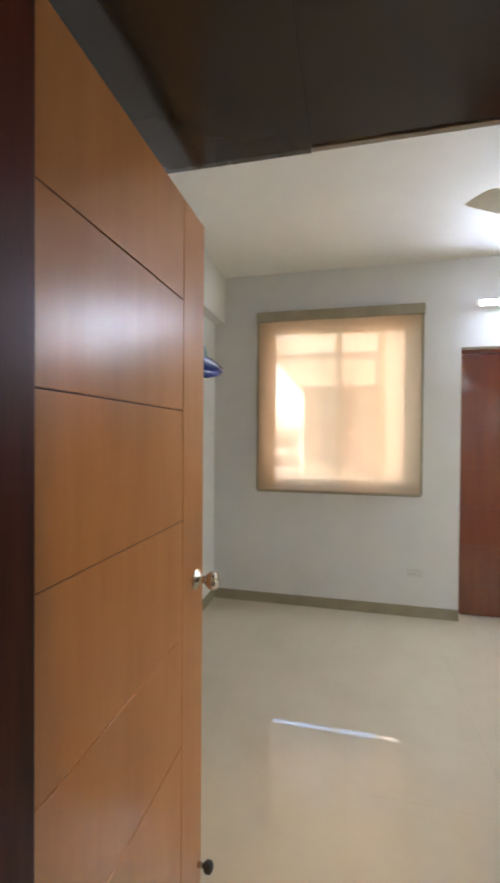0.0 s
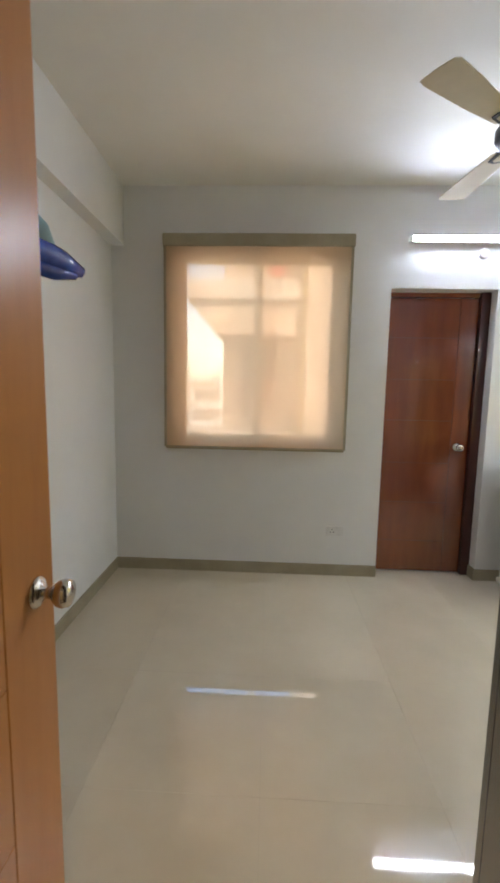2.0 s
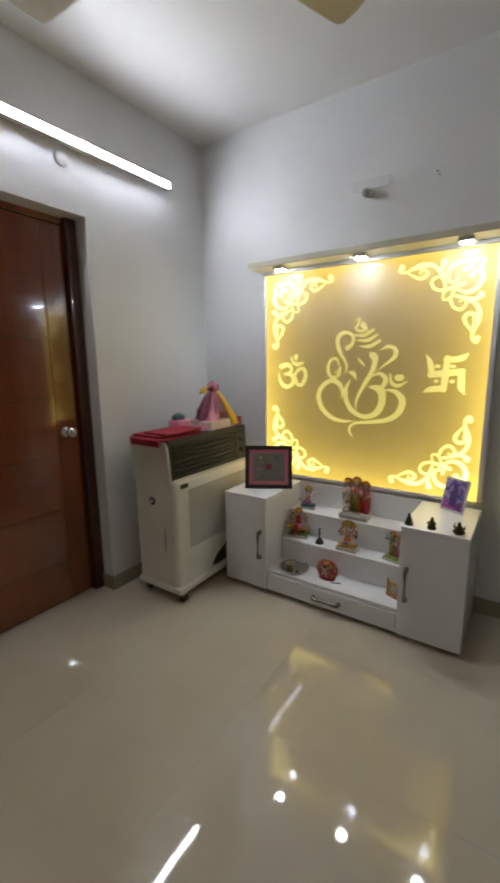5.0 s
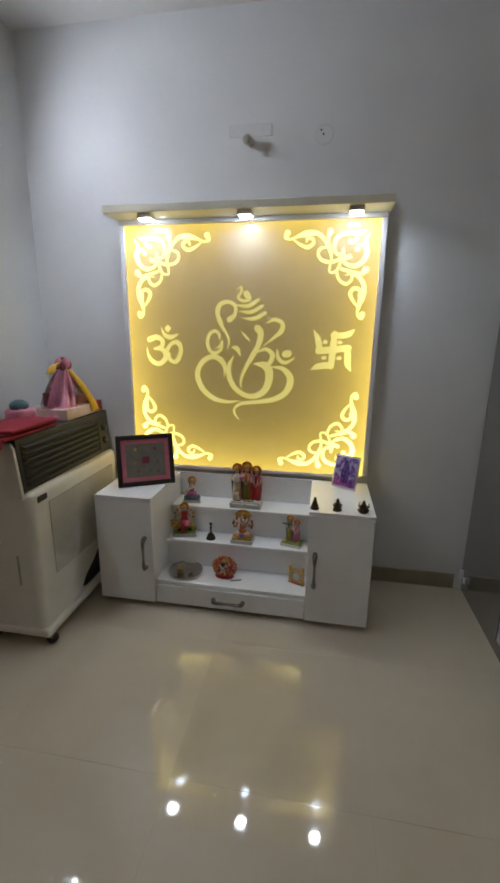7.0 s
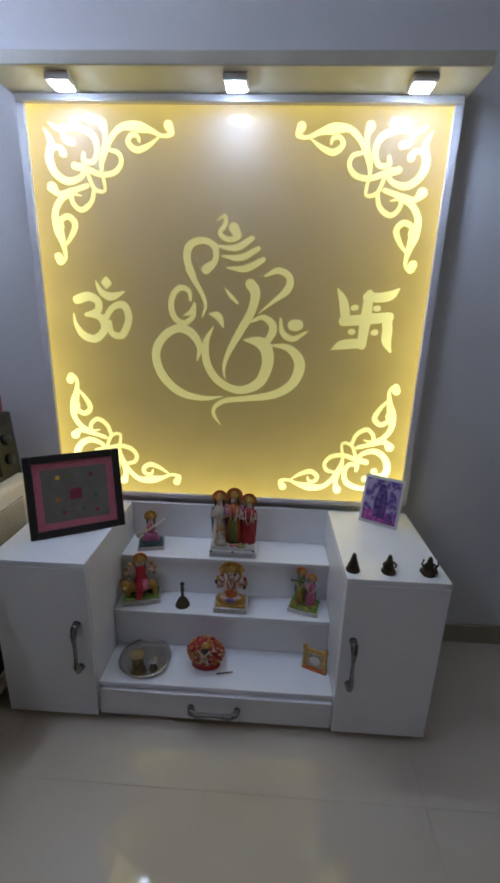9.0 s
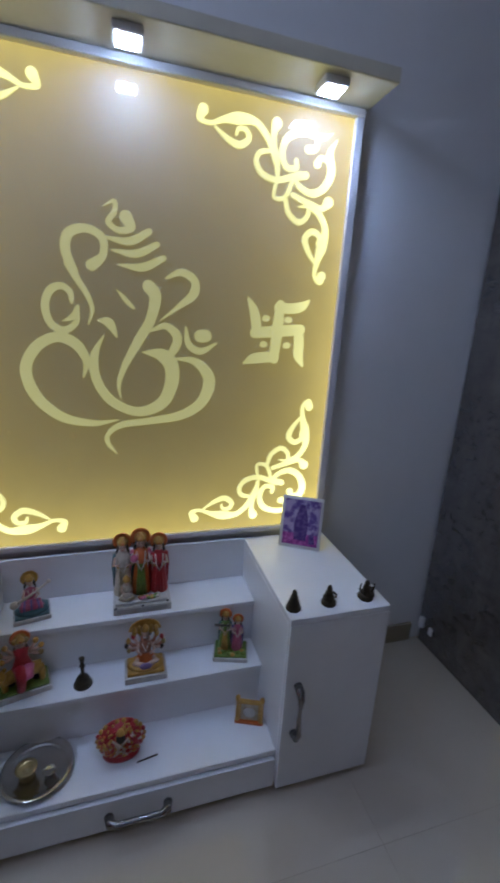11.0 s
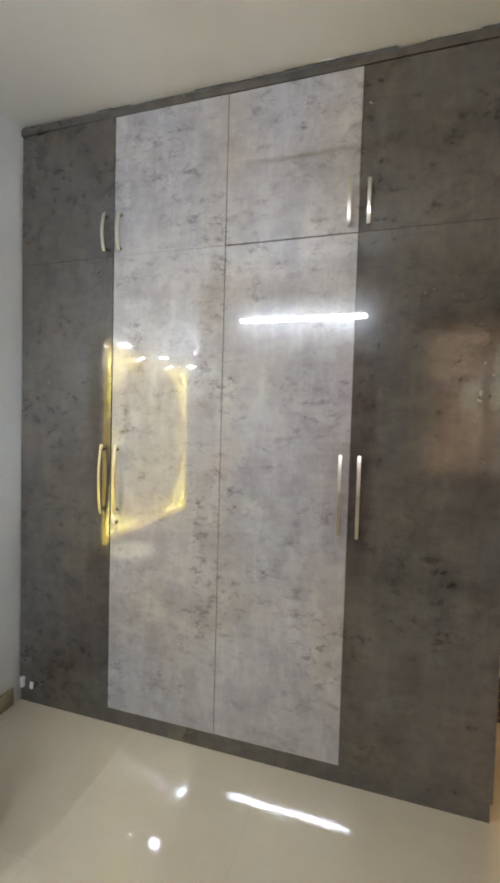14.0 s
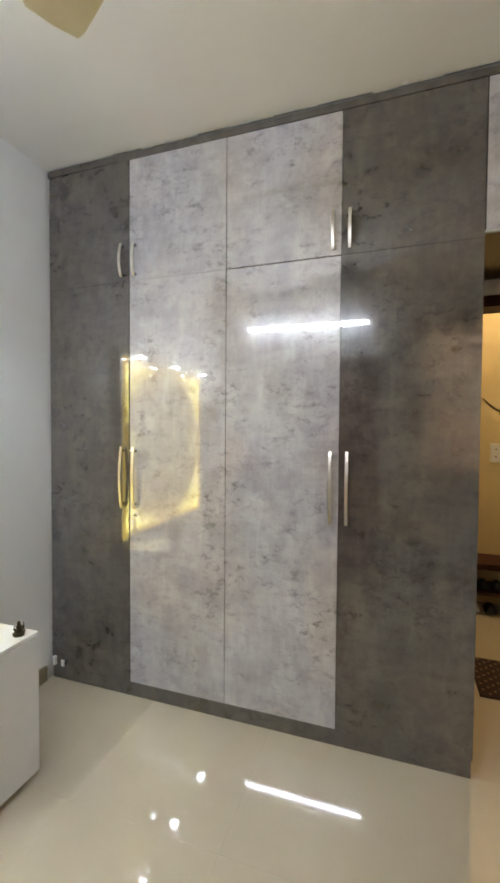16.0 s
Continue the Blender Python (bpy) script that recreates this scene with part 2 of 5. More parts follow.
PALEBLUE = material("pale_blue_cloth", (0.28, 0.42, 0.46), (0.22, 0.34, 0.38), 0.8, scale=15, bump=0.4, bump_scale=300)
CORRIDOR = material("corridor_paint", (0.62, 0.50, 0.28), (0.56, 0.44, 0.24), 0.55, scale=1.8, bump=0.1)
MATDARK = material("mat_fibre", (0.055, 0.030, 0.022), (0.035, 0.018, 0.014), 0.95, scale=60, bump=0.7, bump_scale=300)
MATTAN = material("mat_tan", (0.27, 0.17, 0.09), (0.20, 0.12, 0.06), 0.95, scale=60, bump=0.7, bump_scale=300)
FACADE = material("facade_render", (0.40, 0.30, 0.24), (0.33, 0.25, 0.19), 0.8, scale=0.9, bump=0.4, bump_scale=12)
SLAB = material("weathered_concrete", (0.46, 0.41, 0.37), (0.32, 0.27, 0.24), 0.85, scale=2.2, bump=0.5, bump_scale=14)
FARWALL = material("far_render", (0.62, 0.60, 0.58), (0.52, 0.50, 0.48), 0.8, scale=0.3)
FARDARK = material("far_shutter", (0.20, 0.19, 0.19), (0.15, 0.14, 0.14), 0.7, scale=0.5)
GROUND = material("asphalt", (0.055, 0.053, 0.05), (0.04, 0.039, 0.037), 0.9, scale=0.4)
PIPE = material("yellow_pipe", (0.66, 0.42, 0.06), (0.55, 0.34, 0.05), 0.5, scale=4)
RAIL = material("painted_rail", (0.34, 0.16, 0.12), (0.26, 0.12, 0.09), 0.5, scale=8)
TUBE = glowing("lit_tube", (0.69, 0.80, 1.0), TUBE_POWER)
SPOT = glowing("lit_spot", (0.64, 0.80, 1.0), SPOT_POWER)
PU, PV = 0.6405, 0.634
PANEL = edge_lit("edge_lit_panel", (0.125, 0.135, 0.14), 0.025, (1.0, 0.74, 0.12), 0.165 * PANEL_GLOW, 0.70 * PANEL_GLOW, 0.15, PU, PV)
MOTIF = edge_lit("lit_motif", (0.13, 0.13, 0.115), 0.2, (1.0, 0.91, 0.26), 0.50 * PANEL_GLOW, 2.1 * PANEL_GLOW, 0.20, PU, PV, 2.2)


def blind_fabric():
    m = bpy.data.materials.new("screen_fabric")
    m.use_nodes = True
    t = m.node_tree
    t.nodes.remove(t.nodes["Principled BSDF"])
    out = t.nodes["Material Output"]
    see = t.nodes.new("ShaderNodeBsdfTransparent")
    see.inputs["Color"].default_value = (1.0, 0.88, 0.74, 1)
    lit = t.nodes.new("ShaderNodeBsdfTranslucent")
    lit.inputs["Color"].default_value = (0.58, 0.42, 0.275, 1)
    dif = t.nodes.new("ShaderNodeBsdfDiffuse")
    geo = t.nodes.new("ShaderNodeNewGeometry")
    weave = t.nodes.new("ShaderNodeTexNoise")
    weave.inputs["Scale"].default_value = 160
    t.links.new(geo.outputs["Position"], weave.inputs["Vector"])
    mixc = t.nodes.new("ShaderNodeMix")
    mixc.data_type = "RGBA"
    mixc.inputs["A"].default_value, mixc.inputs["B"].default_value = (0.58, 0.42, 0.26, 1), (0.48, 0.34, 0.20, 1)
    t.links.new(weave.outputs["Fac"], mixc.inputs["Factor"])
    t.links.new(mixc.outputs["Result"], dif.inputs["Color"])
    a, b = t.nodes.new("ShaderNodeMixShader"), t.nodes.new("ShaderNodeMixShader")
    a.inputs[0].default_value = 0.15
    t.links.new(lit.outputs[0], a.inputs[1])
    t.links.new(dif.outputs[0], a.inputs[2])
    b.inputs[0].default_value = 0.085
    t.links.new(a.outputs[0], b.inputs[1])
    t.links.new(see.outputs[0], b.inputs[2])
    t.links.new(b.outputs[0], out.inputs["Surface"])
    return m


def clear_glass(name, tint):
    m = bpy.data.materials.new(name)
    m.use_nodes = True
    t = m.node_tree
    t.nodes.remove(t.nodes["Principled BSDF"])
    see, gloss, mix, fr = (t.nodes.new(k) for k in ("ShaderNodeBsdfTransparent", "ShaderNodeBsdfGlossy", "ShaderNodeMixShader", "ShaderNodeFresnel"))
    see.inputs["Color"].default_value = (*tint, 1)
    gloss.inputs["Roughness"].default_value = 0.02
    t.links.new(fr.outputs[0], mix.inputs[0])
    t.links.new(see.outputs[0], mix.inputs[1])
    t.links.new(gloss.outputs[0], mix.inputs[2])
    t.links.new(mix.outputs[0], t.nodes["Material Output"].inputs["Surface"])
    return m


BLIND = blind_fabric()
GLASS = clear_glass("window_glass", (0.96, 0.98, 0.97))
WRAP = clear_glass("clear_film", (0.92, 0.80, 0.86))


def printed_card():
    m = material("printed_card", (0.13, 0.08, 0.26), (0.42, 0.34, 0.52), 0.15, scale=38, detail=3, contrast=(0.42, 0.56))
    return m


CARD = printed_card()
PINKPRINT = material("magenta_print", (0.50, 0.14, 0.40), (0.26, 0.05, 0.24), 0.15, scale=70, detail=3, contrast=(0.42, 0.58))
DARKPRINT = material("violet_print", (0.075, 0.04, 0.17), (0.16, 0.10, 0.26), 0.15, scale=80, detail=3, contrast=(0.45, 0.60))

# ---- mesh helpers ----


class Shape:
    """Gathers primitives, each with its material, into one mesh."""

    def __init__(self, mat=None):
        self.bm, self.mats, self.cur = bmesh.new(), [], 0
        if mat:
            self.use(mat)

    def use(self, mat):
        if mat not in self.mats:
            self.mats.append(mat)
        self.cur = self.mats.index(mat)
        return self

    def take(self, tmp, m=None, smooth=False):
        vs = {v: self.bm.verts.new((m @ v.co) if m else v.co) for v in tmp.verts}
        for f in tmp.faces:
            try:
                g = self.bm.faces.new([vs[v] for v in f.verts])
            except ValueError:
                continue
            g.material_index, g.smooth = self.cur, smooth
        tmp.free()
        return self

    def box(self, a, b, bev=0.0, m=None, seg=2):
        tmp = bmesh.new()
        lo, hi = [min(p, q) for p, q in zip(a, b)], [max(p, q) for p, q in zip(a, b)]
        bmesh.ops.create_cube(tmp, size=1)
        for v in tmp.verts:
            v.co = Vector([(l + h) / 2 + c * (h - l) for l, h, c in zip(lo, hi, v.co)])
        if bev:
            bmesh.ops.bevel(tmp, geom=list(tmp.edges), offset=bev, segments=seg, profile=0.5, affect="EDGES")
        return self.take(tmp, m)

    def lathe(self, profile, c=(0, 0, 0), n=24, m=None, sx=1.0, sy=1.0):
        tmp = bmesh.new()
        rings = []
        for r, z in profile:
            rings.append([tmp.verts.new((c[0] + sx * r * math.cos(2 * math.pi * i / n), c[1] + sy * r * math.sin(2 * math.pi * i / n), c[2] + z)) for i in range(n)])
        for p, q in zip(rings, rings[1:]):
            for i in range(n):
                tmp.faces.new((p[i], p[(i + 1) % n], q[(i + 1) % n], q[i]))
        tmp.faces.new(rings[0][::-1])
        tmp.faces.new(rings[-1])
        return self.take(tmp, m, True)

    def rod(self, p, q, r, r2=None, n=14):
        p, q = Vector(p), Vector(q)
        m = Matrix.Translation(p) @ (q - p).to_track_quat("Z", "Y").to_matrix().to_4x4()
        return self.lathe([(r, 0), (r if r2 is None else r2, (q - p).length)], n=n, m=m)

    def ball(self, c, r, n=14):
        rx, ry, rz = r if isinstance(r, tuple) else (r, r, r)
        prof = [(max(0.001, math.sin(math.pi * k / 8)), -math.cos(math.pi * k / 8)) for k in range(9)]
        return self.lathe(prof, n=n, m=Matrix.Translation(c) @ Matrix.Diagonal((rx, ry, rz, 1)))

    def pipe(self, pts, r, n=8):
        tmp = bmesh.new()
        pts = [Vector(p) for p in pts]
        rings = []
        for k, p in enumerate(pts):
            d = (pts[min(k + 1, len(pts) - 1)] - pts[max(k - 1, 0)]).normalized()
            q = d.to_track_quat("Z", "Y").to_matrix()
            rr = r[k] if isinstance(r, (list, tuple)) else r
            rings.append([tmp.verts.new(p + q @ Vector((rr * math.cos(2 * math.pi * i / n), rr * math.sin(2 * math.pi * i / n), 0))) for i in range(n)])
        for a, b in zip(rings, rings[1:]):
            for i in range(n):
                tmp.faces.new((a[i], a[(i + 1) % n], b[(i + 1) % n], b[i]))
        tmp.faces.new(rings[0][::-1])
        tmp.faces.new(rings[-1])
        return self.take(tmp, None, True)

    def prism(self, outline, lo, hi, m=None):
        """An outline in x, y drawn up from z = lo to z = hi."""
        tmp = bmesh.new()
        a = [tmp.verts.new((x, y, lo)) for x, y in outline]
        b = [tmp.verts.new((x, y, hi)) for x, y in outline]
        tmp.faces.new(a[::-1])
        tmp.faces.new(b)
        for i in range(len(a)):
            j = (i + 1) % len(a)
            tmp.faces.new((a[i], a[j], b[j], b[i]))
        return self.take(tmp, m)

    def mesh(self, name):
        bmesh.ops.recalc_face_normals(self.bm, faces=self.bm.faces)
        me = bpy.data.meshes.new(name)
        self.bm.to_mesh(me)
        self.bm.free()
        for mat in self.mats:
            me.materials.append(mat)
        return me


def part(name, shape, parent, label=""):
    ob = new(name, shape.mesh(name))
    ob.parent = parent
    return tagged(ob, label)


def thing(name, at, label, category, group="", turn=0.0):
    ob = new(name)
    ob.empty_display_size = 0.1
    ob.matrix_basis = pose(*at, 0, 0, turn)
    return tagged(ob, label, category, group)


def whole(name, shape, at, label, category, group="", turn=0.0):
    """A thing of one mesh."""
    ob = new(name, shape.mesh(name))
    ob.matrix_basis = pose(*at, 0, 0, turn)
    return tagged(ob, label, category, group)


def structure(name, shape, label="", category=""):
    return tagged(new(name, shape.mesh(name)), label, category, kind="structure")


# ---- the room ----
XW, XE, YN, H = -0.873, 2.782, 3.767, 2.786      # inner faces of the walls, ceiling height
YS, YC = 0.655, -0.62                          # room side of the entry wall, far wall of the corridor
FRONT = 1.374                                  # wardrobe front
T = 0.20
WX0, WX1, WZ0, WZ1 = -0.422, 0.788, 0.99, 2.36   # window opening
DX0, DX1, DZ = 1.110, 1.843, 2.11              # inner door opening
EX0, EX1, EZ = -0.135, 0.680, 2.12              # entry opening

s = Shape(WALL)
s.box((XW - T, YN, 0), (WX0, YN + T, H))
s.box((WX0, YN, 0), (WX1, YN + T, WZ0)).box((WX0, YN, WZ1), (WX1, YN + T, H))
s.box((WX1, YN, 0), (DX0, YN + T, H)).box((DX0, YN, DZ), (DX1, YN + T, H)).box((DX1, YN, 0), (XE + T, YN + T, H))
structure("wall_north", s, "pale grey painted wall with window and door recess", "wall")
structure("wall_east", Shape(WALL).box((XE, YC - T, 0), (XE + T, YN, H)), "pale grey painted wall behind the lit shrine panel", "wall")
structure("wall_west", Shape(WALL).box((XW - T, YC - T, 0), (XW, YN, H)), "pale grey painted side wall", "wall")
structure("beam", Shape(WALL).box((XW, YS, 2.387), (-0.780, YN, H)), "painted beam along the top of the side wall", "beam")
s = Shape(WALL)
s.box((XW, YS - 0.15, 0), (EX0, YS, H)).box((EX1, YS - 0.15, 0), (XE, YS, H)).box((EX0, YS - 0.15, EZ), (EX1, YS, H))
structure("wall_south", s, "painted entry wall with a doorway", "wall")
structure("wall_corridor", Shape(CORRIDOR).box((XW, YC - T, 0), (XE, YC, H)), "cream painted corridor wall", "wall")
structure("ceiling", Shape(CEIL).box((XW - T, YC - T, H), (XE + T, YN + T, H + 0.15)), "white painted ceiling", "ceiling")
base = structure("floor", Shape(GROUT).box((XW - T, YC - T, -0.12), (XE + T, YN + T, -0.0015)), "glossy beige vitrified tile floor", "floor")
# unseen backing, added to close off the gaps round the shut inner door
structure("wall_closet", Shape(WALL).box((DX0 - 0.1, YN + T + 0.05, -0.12), (DX1 + 0.1, YN + T + 0.12, H)), "unseen backing wall added behind the inner door", "wall")

# skirting
s = Shape(SKIRT)
s.box((XW + 0.012, YN - 0.012, 0), (DX0, YN, 0.085), 0.002).box((DX1, YN - 0.012, 0), (XE - 0.012, YN, 0.085), 0.002)
s.box((DX1 - 0.012, YN - 0.012, 0), (DX1, YN + 0.10, 0.085), 0.002)
s.box((XE - 0.012, FRONT + 0.03, 0), (XE, YN, 0.085), 0.002).box((XW, YS, 0), (XW + 0.012, YN, 0.085), 0.002)
structure("baseboard", s, "beige tile skirting along the walls", "baseboard")

# ---- wardrobe along the south side ----


def bow_handle(length, parent, x, z, label="curved satin nickel handle"):
    """A bowed upright pull on a door front that faces +y."""
    arc = [0.016 + 0.016 * math.sin(math.pi * k / 14) ** 0.8 for k in range(15)]
    out = [(arc[k] + 0.0045, z + length * k / 14) for k in range(15)] + [(arc[k], z + length * k / 14) for k in range(14, -1, -1)]
    s = Shape(NICKEL).prism(out, x - 0.0065, x + 0.0065, Matrix(((0, 0, 1, 0), (1, 0, 0, 0), (0, 1, 0, 0), (0, 0, 0, 1))))
    bar = part("handle", s, parent, label)
    for u in (0.07, 0.93):
        part("post", Shape(CHROME).rod((x, 0.0, z + length * u), (x, 0.021, z + length * u), 0.0065, n=12), bar, "dark chrome post")
    return bar


def cabinet(name, x0, x1, mat, label, handle_x, low=True, z0=0.082, split=2.140, top=2.7405):
    """One wardrobe column: carcass, lower and upper door with handles. The front faces +y."""
    c = thing(name, ((x0 + x1) / 2, FRONT - 0.60, 0.0 if low else split), label, "wardrobe", "built-in wardrobe")
    h = (x1 - x0) / 2
    zb = 0.0 if low else split
    s = Shape(DARKLAM if low else UNDERSIDE)
    s.box((-h, 0, (0.08 if low else split) - zb), (h, 0.578, top + 0.03 - zb))
    part("carcass", s, c)
    gap = 0.0015 if mat is LIGHTLAM and x1 < 2.0 else 0.0005
    spans = ([(z0, split - gap)] if low else []) + [(split + gap, top)]
    for k, (a, b) in enumerate(spans):
        d = part("door", Shape(mat).box((-h + gap, 0.581, a - zb), (h - gap, 0.60, b - zb), 0.0015 if gap > 0.001 else 0.0005, seg=1), c)
        if mat is DARKLAM and x1 > 2.5:
            # this pair of doors is turned out of true to shift the panel's reflection
            d.rotation_euler = (0, 0, radians(-1.2))
            d.location = Vector((0, 0.59, 0)) - Matrix.Rotation(radians(-1.2), 3, "Z") @ Vector((0, 0.59, 0))
        if handle_x is not None:
            if low and k == 0:
                hd = bow_handle(0.315, d, handle_x, 0.99)
                if abs(handle_x) > 0.2 and mat is LIGHTLAM and handle_x > 0:
                    part("lock", Shape(STEEL).rod((handle_x, 0.598, 0.955), (handle_x, 0.604, 0.955), 0.008), d, "small round steel lock")
            else:
                hd = bow_handle(0.165, d, handle_x, 2.16 - zb)
            hd.location = (0, 0.60, 0)
    return c


W0, W1, W2, W3, W4 = 0.663, 1.203, 1.731, 2.257, XE - 0.012
cabinet("wardrobe_cabinet", W3, W4, DARKLAM, "tall dark grey stone-look glossy wardrobe unit against the wall", -(W4 - W3) / 2 + 0.035)
cabinet("wardrobe_cabinet", W2, W3, LIGHTLAM, "tall light grey stone-look glossy wardrobe unit", (W3 - W2) / 2 - 0.035)
cabinet("wardrobe_cabinet", W1, W2, LIGHTLAM, "tall light grey stone-look glossy wardrobe unit", -(W2 - W1) / 2 + 0.035)
cabinet("wardrobe_cabinet", W0, W1, DARKLAM, "tall dark grey stone-look glossy wardrobe unit beside the passage", (W1 - W0) / 2 - 0.035)
cabinet("loft_cabinet", 0.170, W0 - 0.002, LIGHTLAM, "light grey loft cabinet over the entry passage", None, False, split=2.165)
cabinet("loft_cabinet", XW + 0.1, 0.1699, DARKLAM, "dark grey loft cabinet over the entry passage", None, False, split=2.158)
s = Shape(DARKLAM).box((W0 + 0.004, FRONT - 0.55, 0), (W4, FRONT - 0.012, 0.078), 0.002)
structure("plinth_trim", s, "dark grey plinth under the wardrobe", "trim")
s = Shape(DARKLAM).box((XW + 0.1, FRONT - 0.30, 2.741), (W4, FRONT + 0.005, 2.769))
s.use(FILLER)
rng = random.Random(11)
x = XW + 0.1
while x < W4 - 0.02:
    w = min(rng.uniform(0.05, 0.22), W4 - x)
    s.box((x, FRONT - 0.28, 2.768), (x + w + 0.004, FRONT + rng.uniform(-0.006, 0.006), H - 0.0005 - rng.uniform(0.0, 0.003)), 0.003)
    x += w
s.use(TRIM)
for x in (0.95, 1.31, 1.36, 1.62, 2.02, 2.26):
    s.box((x, FRONT - 0.03, 2.7815), (x + rng.uniform(0.015, 0.045), FRONT + rng.uniform(0.007, 0.012), H - 0.0004), 0.002)
structure("cornice_trim", s, "rough dark filler strip between wardrobe and ceiling", "trim")
s = Shape(EDGEBAND).box((0.170, FRONT - 0.018, 2.160), (W0, FRONT - 0.001, 2.1655))
structure("edge_trim", s, "pale edge band under the loft cabinet", "trim")

cap = thing("plinth_cap", (2.69, FRONT + 0.001, 0.10), "two small white plastic caps at the wardrobe foot", "cap")
part("cap", Shape(WHITEPLASTIC).box((-0.012, 0, -0.016), (0.006, 0.010, 0.018), 0.003), cap)
part("cap", Shape(WHITEPLASTIC).box((0.046, -0.008, -0.020), (0.064, 0.012, 0.030), 0.004), cap)

# ---- doors ----
LEVELS = (0.248, 0.552, 0.858, 1.180, 1.483, 1.786)


def door_leaf(parent, width, height, stile, wood):
    """A flush veneer leaf along +x from its hinge, its face to -y and +y, scored with grooves."""
    s = Shape(GROOVE).box((0.001, -0.0145, 0.006), (width - 0.001, 0.0145, height - 0.001))
    core = part("core", s, parent, "dark groove lines in the veneer")
    zs = (0.005,) + LEVELS + (height,)
    for a, b in zip(zs, zs[1:]):
        part("panel", Shape(wood).box((0, -0.0175, a + 0.0016), (width - stile - 0.0016, 0.0175, b - 0.0016), 0.0005, seg=1), parent)
    part("stile", Shape(wood).box((width - stile + 0.0016, -0.0175, 0.005), (width, 0.0175, height), 0.0015, seg=1), parent)


def knob(parent, x, z, side, mat=NICKEL):
    """A round door knob with rose, on the face towards side * y."""
    m = Matrix.Translation((x, side * 0.0175, z)) @ Matrix.Rotation(-side * math.pi / 2, 4, "X")
    s = Shape(mat).lathe([(0.031, 0), (0.031, 0.004), (0.024, 0.009), (0.012, 0.014), (0.011, 0.030), (0.018, 0.036), (0.026, 0.046), (0.028, 0.056), (0.025, 0.066), (0.014, 0.071), (0.002, 0.072)], m=m)
    return part("knob", s, parent, "round brushed steel knob")


entry = thing("entry_door", (-0.190, 0.675, 0.0), "honey-brown veneered door standing open with grooved lines", "door", turn=90)
tagged(entry, kind="structure")
door_leaf(entry, 0.83, 2.065, 0.165, DOORWOOD)
knob(entry, 0.768, 0.985, -1, STEEL)
knob(entry, 0.768, 0.985, 1, STEEL)
s = Shape(STEEL).rod((0.80, -0.0175, 0.085), (0.80, -0.040, 0.085), 0.008).use(RUBBER).lathe([(0.012, 0), (0.017, 0.006), (0.017, 0.020), (0.010, 0.026)], m=Matrix.Translation((0.80, -0.040, 0.085)) @ Matrix.Rotation(math.pi / 2, 4, "X"))
part("door_stop", s, entry, "steel door stop with a black rubber tip")
for z in (0.25, 1.0, 1.82):
    part("hinge", Shape(STEEL).rod((-0.006, -0.016, z - 0.05), (-0.006, -0.016, z + 0.05), 0.006), entry, "steel butt hinge")

s = Shape(DARKWOOD)
s.box((EX0, YS - 0.155, 0), (EX0 + 0.066, YS + 0.004, EZ - 0.06), 0.003).box((EX1 - 0.06, YS - 0.155, 0), (EX1, YS + 0.004, EZ - 0.06), 0.003)
s.box((EX0, YS - 0.155, EZ - 0.06), (EX1, YS + 0.004, EZ), 0.003)
structure("door_frame_1", s, "dark red-brown stained entry door frame", "door frame")

inner = thing("inner_door", (1.132, YN + 0.135, 0.004), "red-brown veneered inner door, shut, in a plastered recess", "door")
tagged(inner, kind="structure")
door_leaf(inner, 0.644, 2.07, 0.130, REDWOOD)
knob(inner, 0.563, 0.985, -1, STEEL)
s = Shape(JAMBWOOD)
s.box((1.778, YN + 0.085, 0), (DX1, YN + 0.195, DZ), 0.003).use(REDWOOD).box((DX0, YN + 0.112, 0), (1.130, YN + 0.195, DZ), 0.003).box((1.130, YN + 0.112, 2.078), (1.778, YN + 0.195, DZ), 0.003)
structure("door_frame_2", s, "dark stained inner door frame", "door frame")

# ---- window, roller blind and the view ----
win = thing("window_1", ((WX0 + WX1) / 2, YN + 0.105, WZ0), "two-panel sliding window behind a roller blind", "window")
tagged(win, kind="structure")
hw, hh = (WX1 - WX0) / 2, WZ1 - WZ0
s = Shape(TRIM)
s.box((-hw, -0.035, 0), (-hw + 0.045, 0.035, hh), 0.003).box((hw - 0.045, -0.035, 0), (hw, 0.035, hh), 0.003).box((-hw + 0.045, -0.035, 0), (hw - 0.045, 0.035, 0.035), 0.003).box((-hw + 0.045, -0.035, hh - 0.045), (hw - 0.045, 0.035, hh), 0.003)
part("window_frame", s, win, "white aluminium frame")
for x0, x1, y in ((-hw + 0.045, 0.03, -0.012), (-0.03, hw - 0.045, 0.016)):
    s = Shape(TRIM)
    s.box((x0, y - 0.012, 0.035), (x0 + 0.03, y + 0.012, hh - 0.045), 0.002).box((x1 - 0.03, y - 0.012, 0.035), (x1, y + 0.012, hh - 0.045), 0.002)
    s.box((x0 + 0.03, y - 0.012, 0.035), (x1 - 0.03, y + 0.012, 0.06), 0.002).box((x0 + 0.03, y - 0.012, hh - 0.07), (x1 - 0.03, y + 0.012, hh - 0.045), 0.002)
    sash = part("sash", s, win)
    pane = part("pane", Shape(GLASS).box((x0 + 0.03, y - 0.002, 0.06), (x1 - 0.03, y + 0.002, hh - 0.07)), sash, "clear glass pane")
    pane.visible_shadow = False

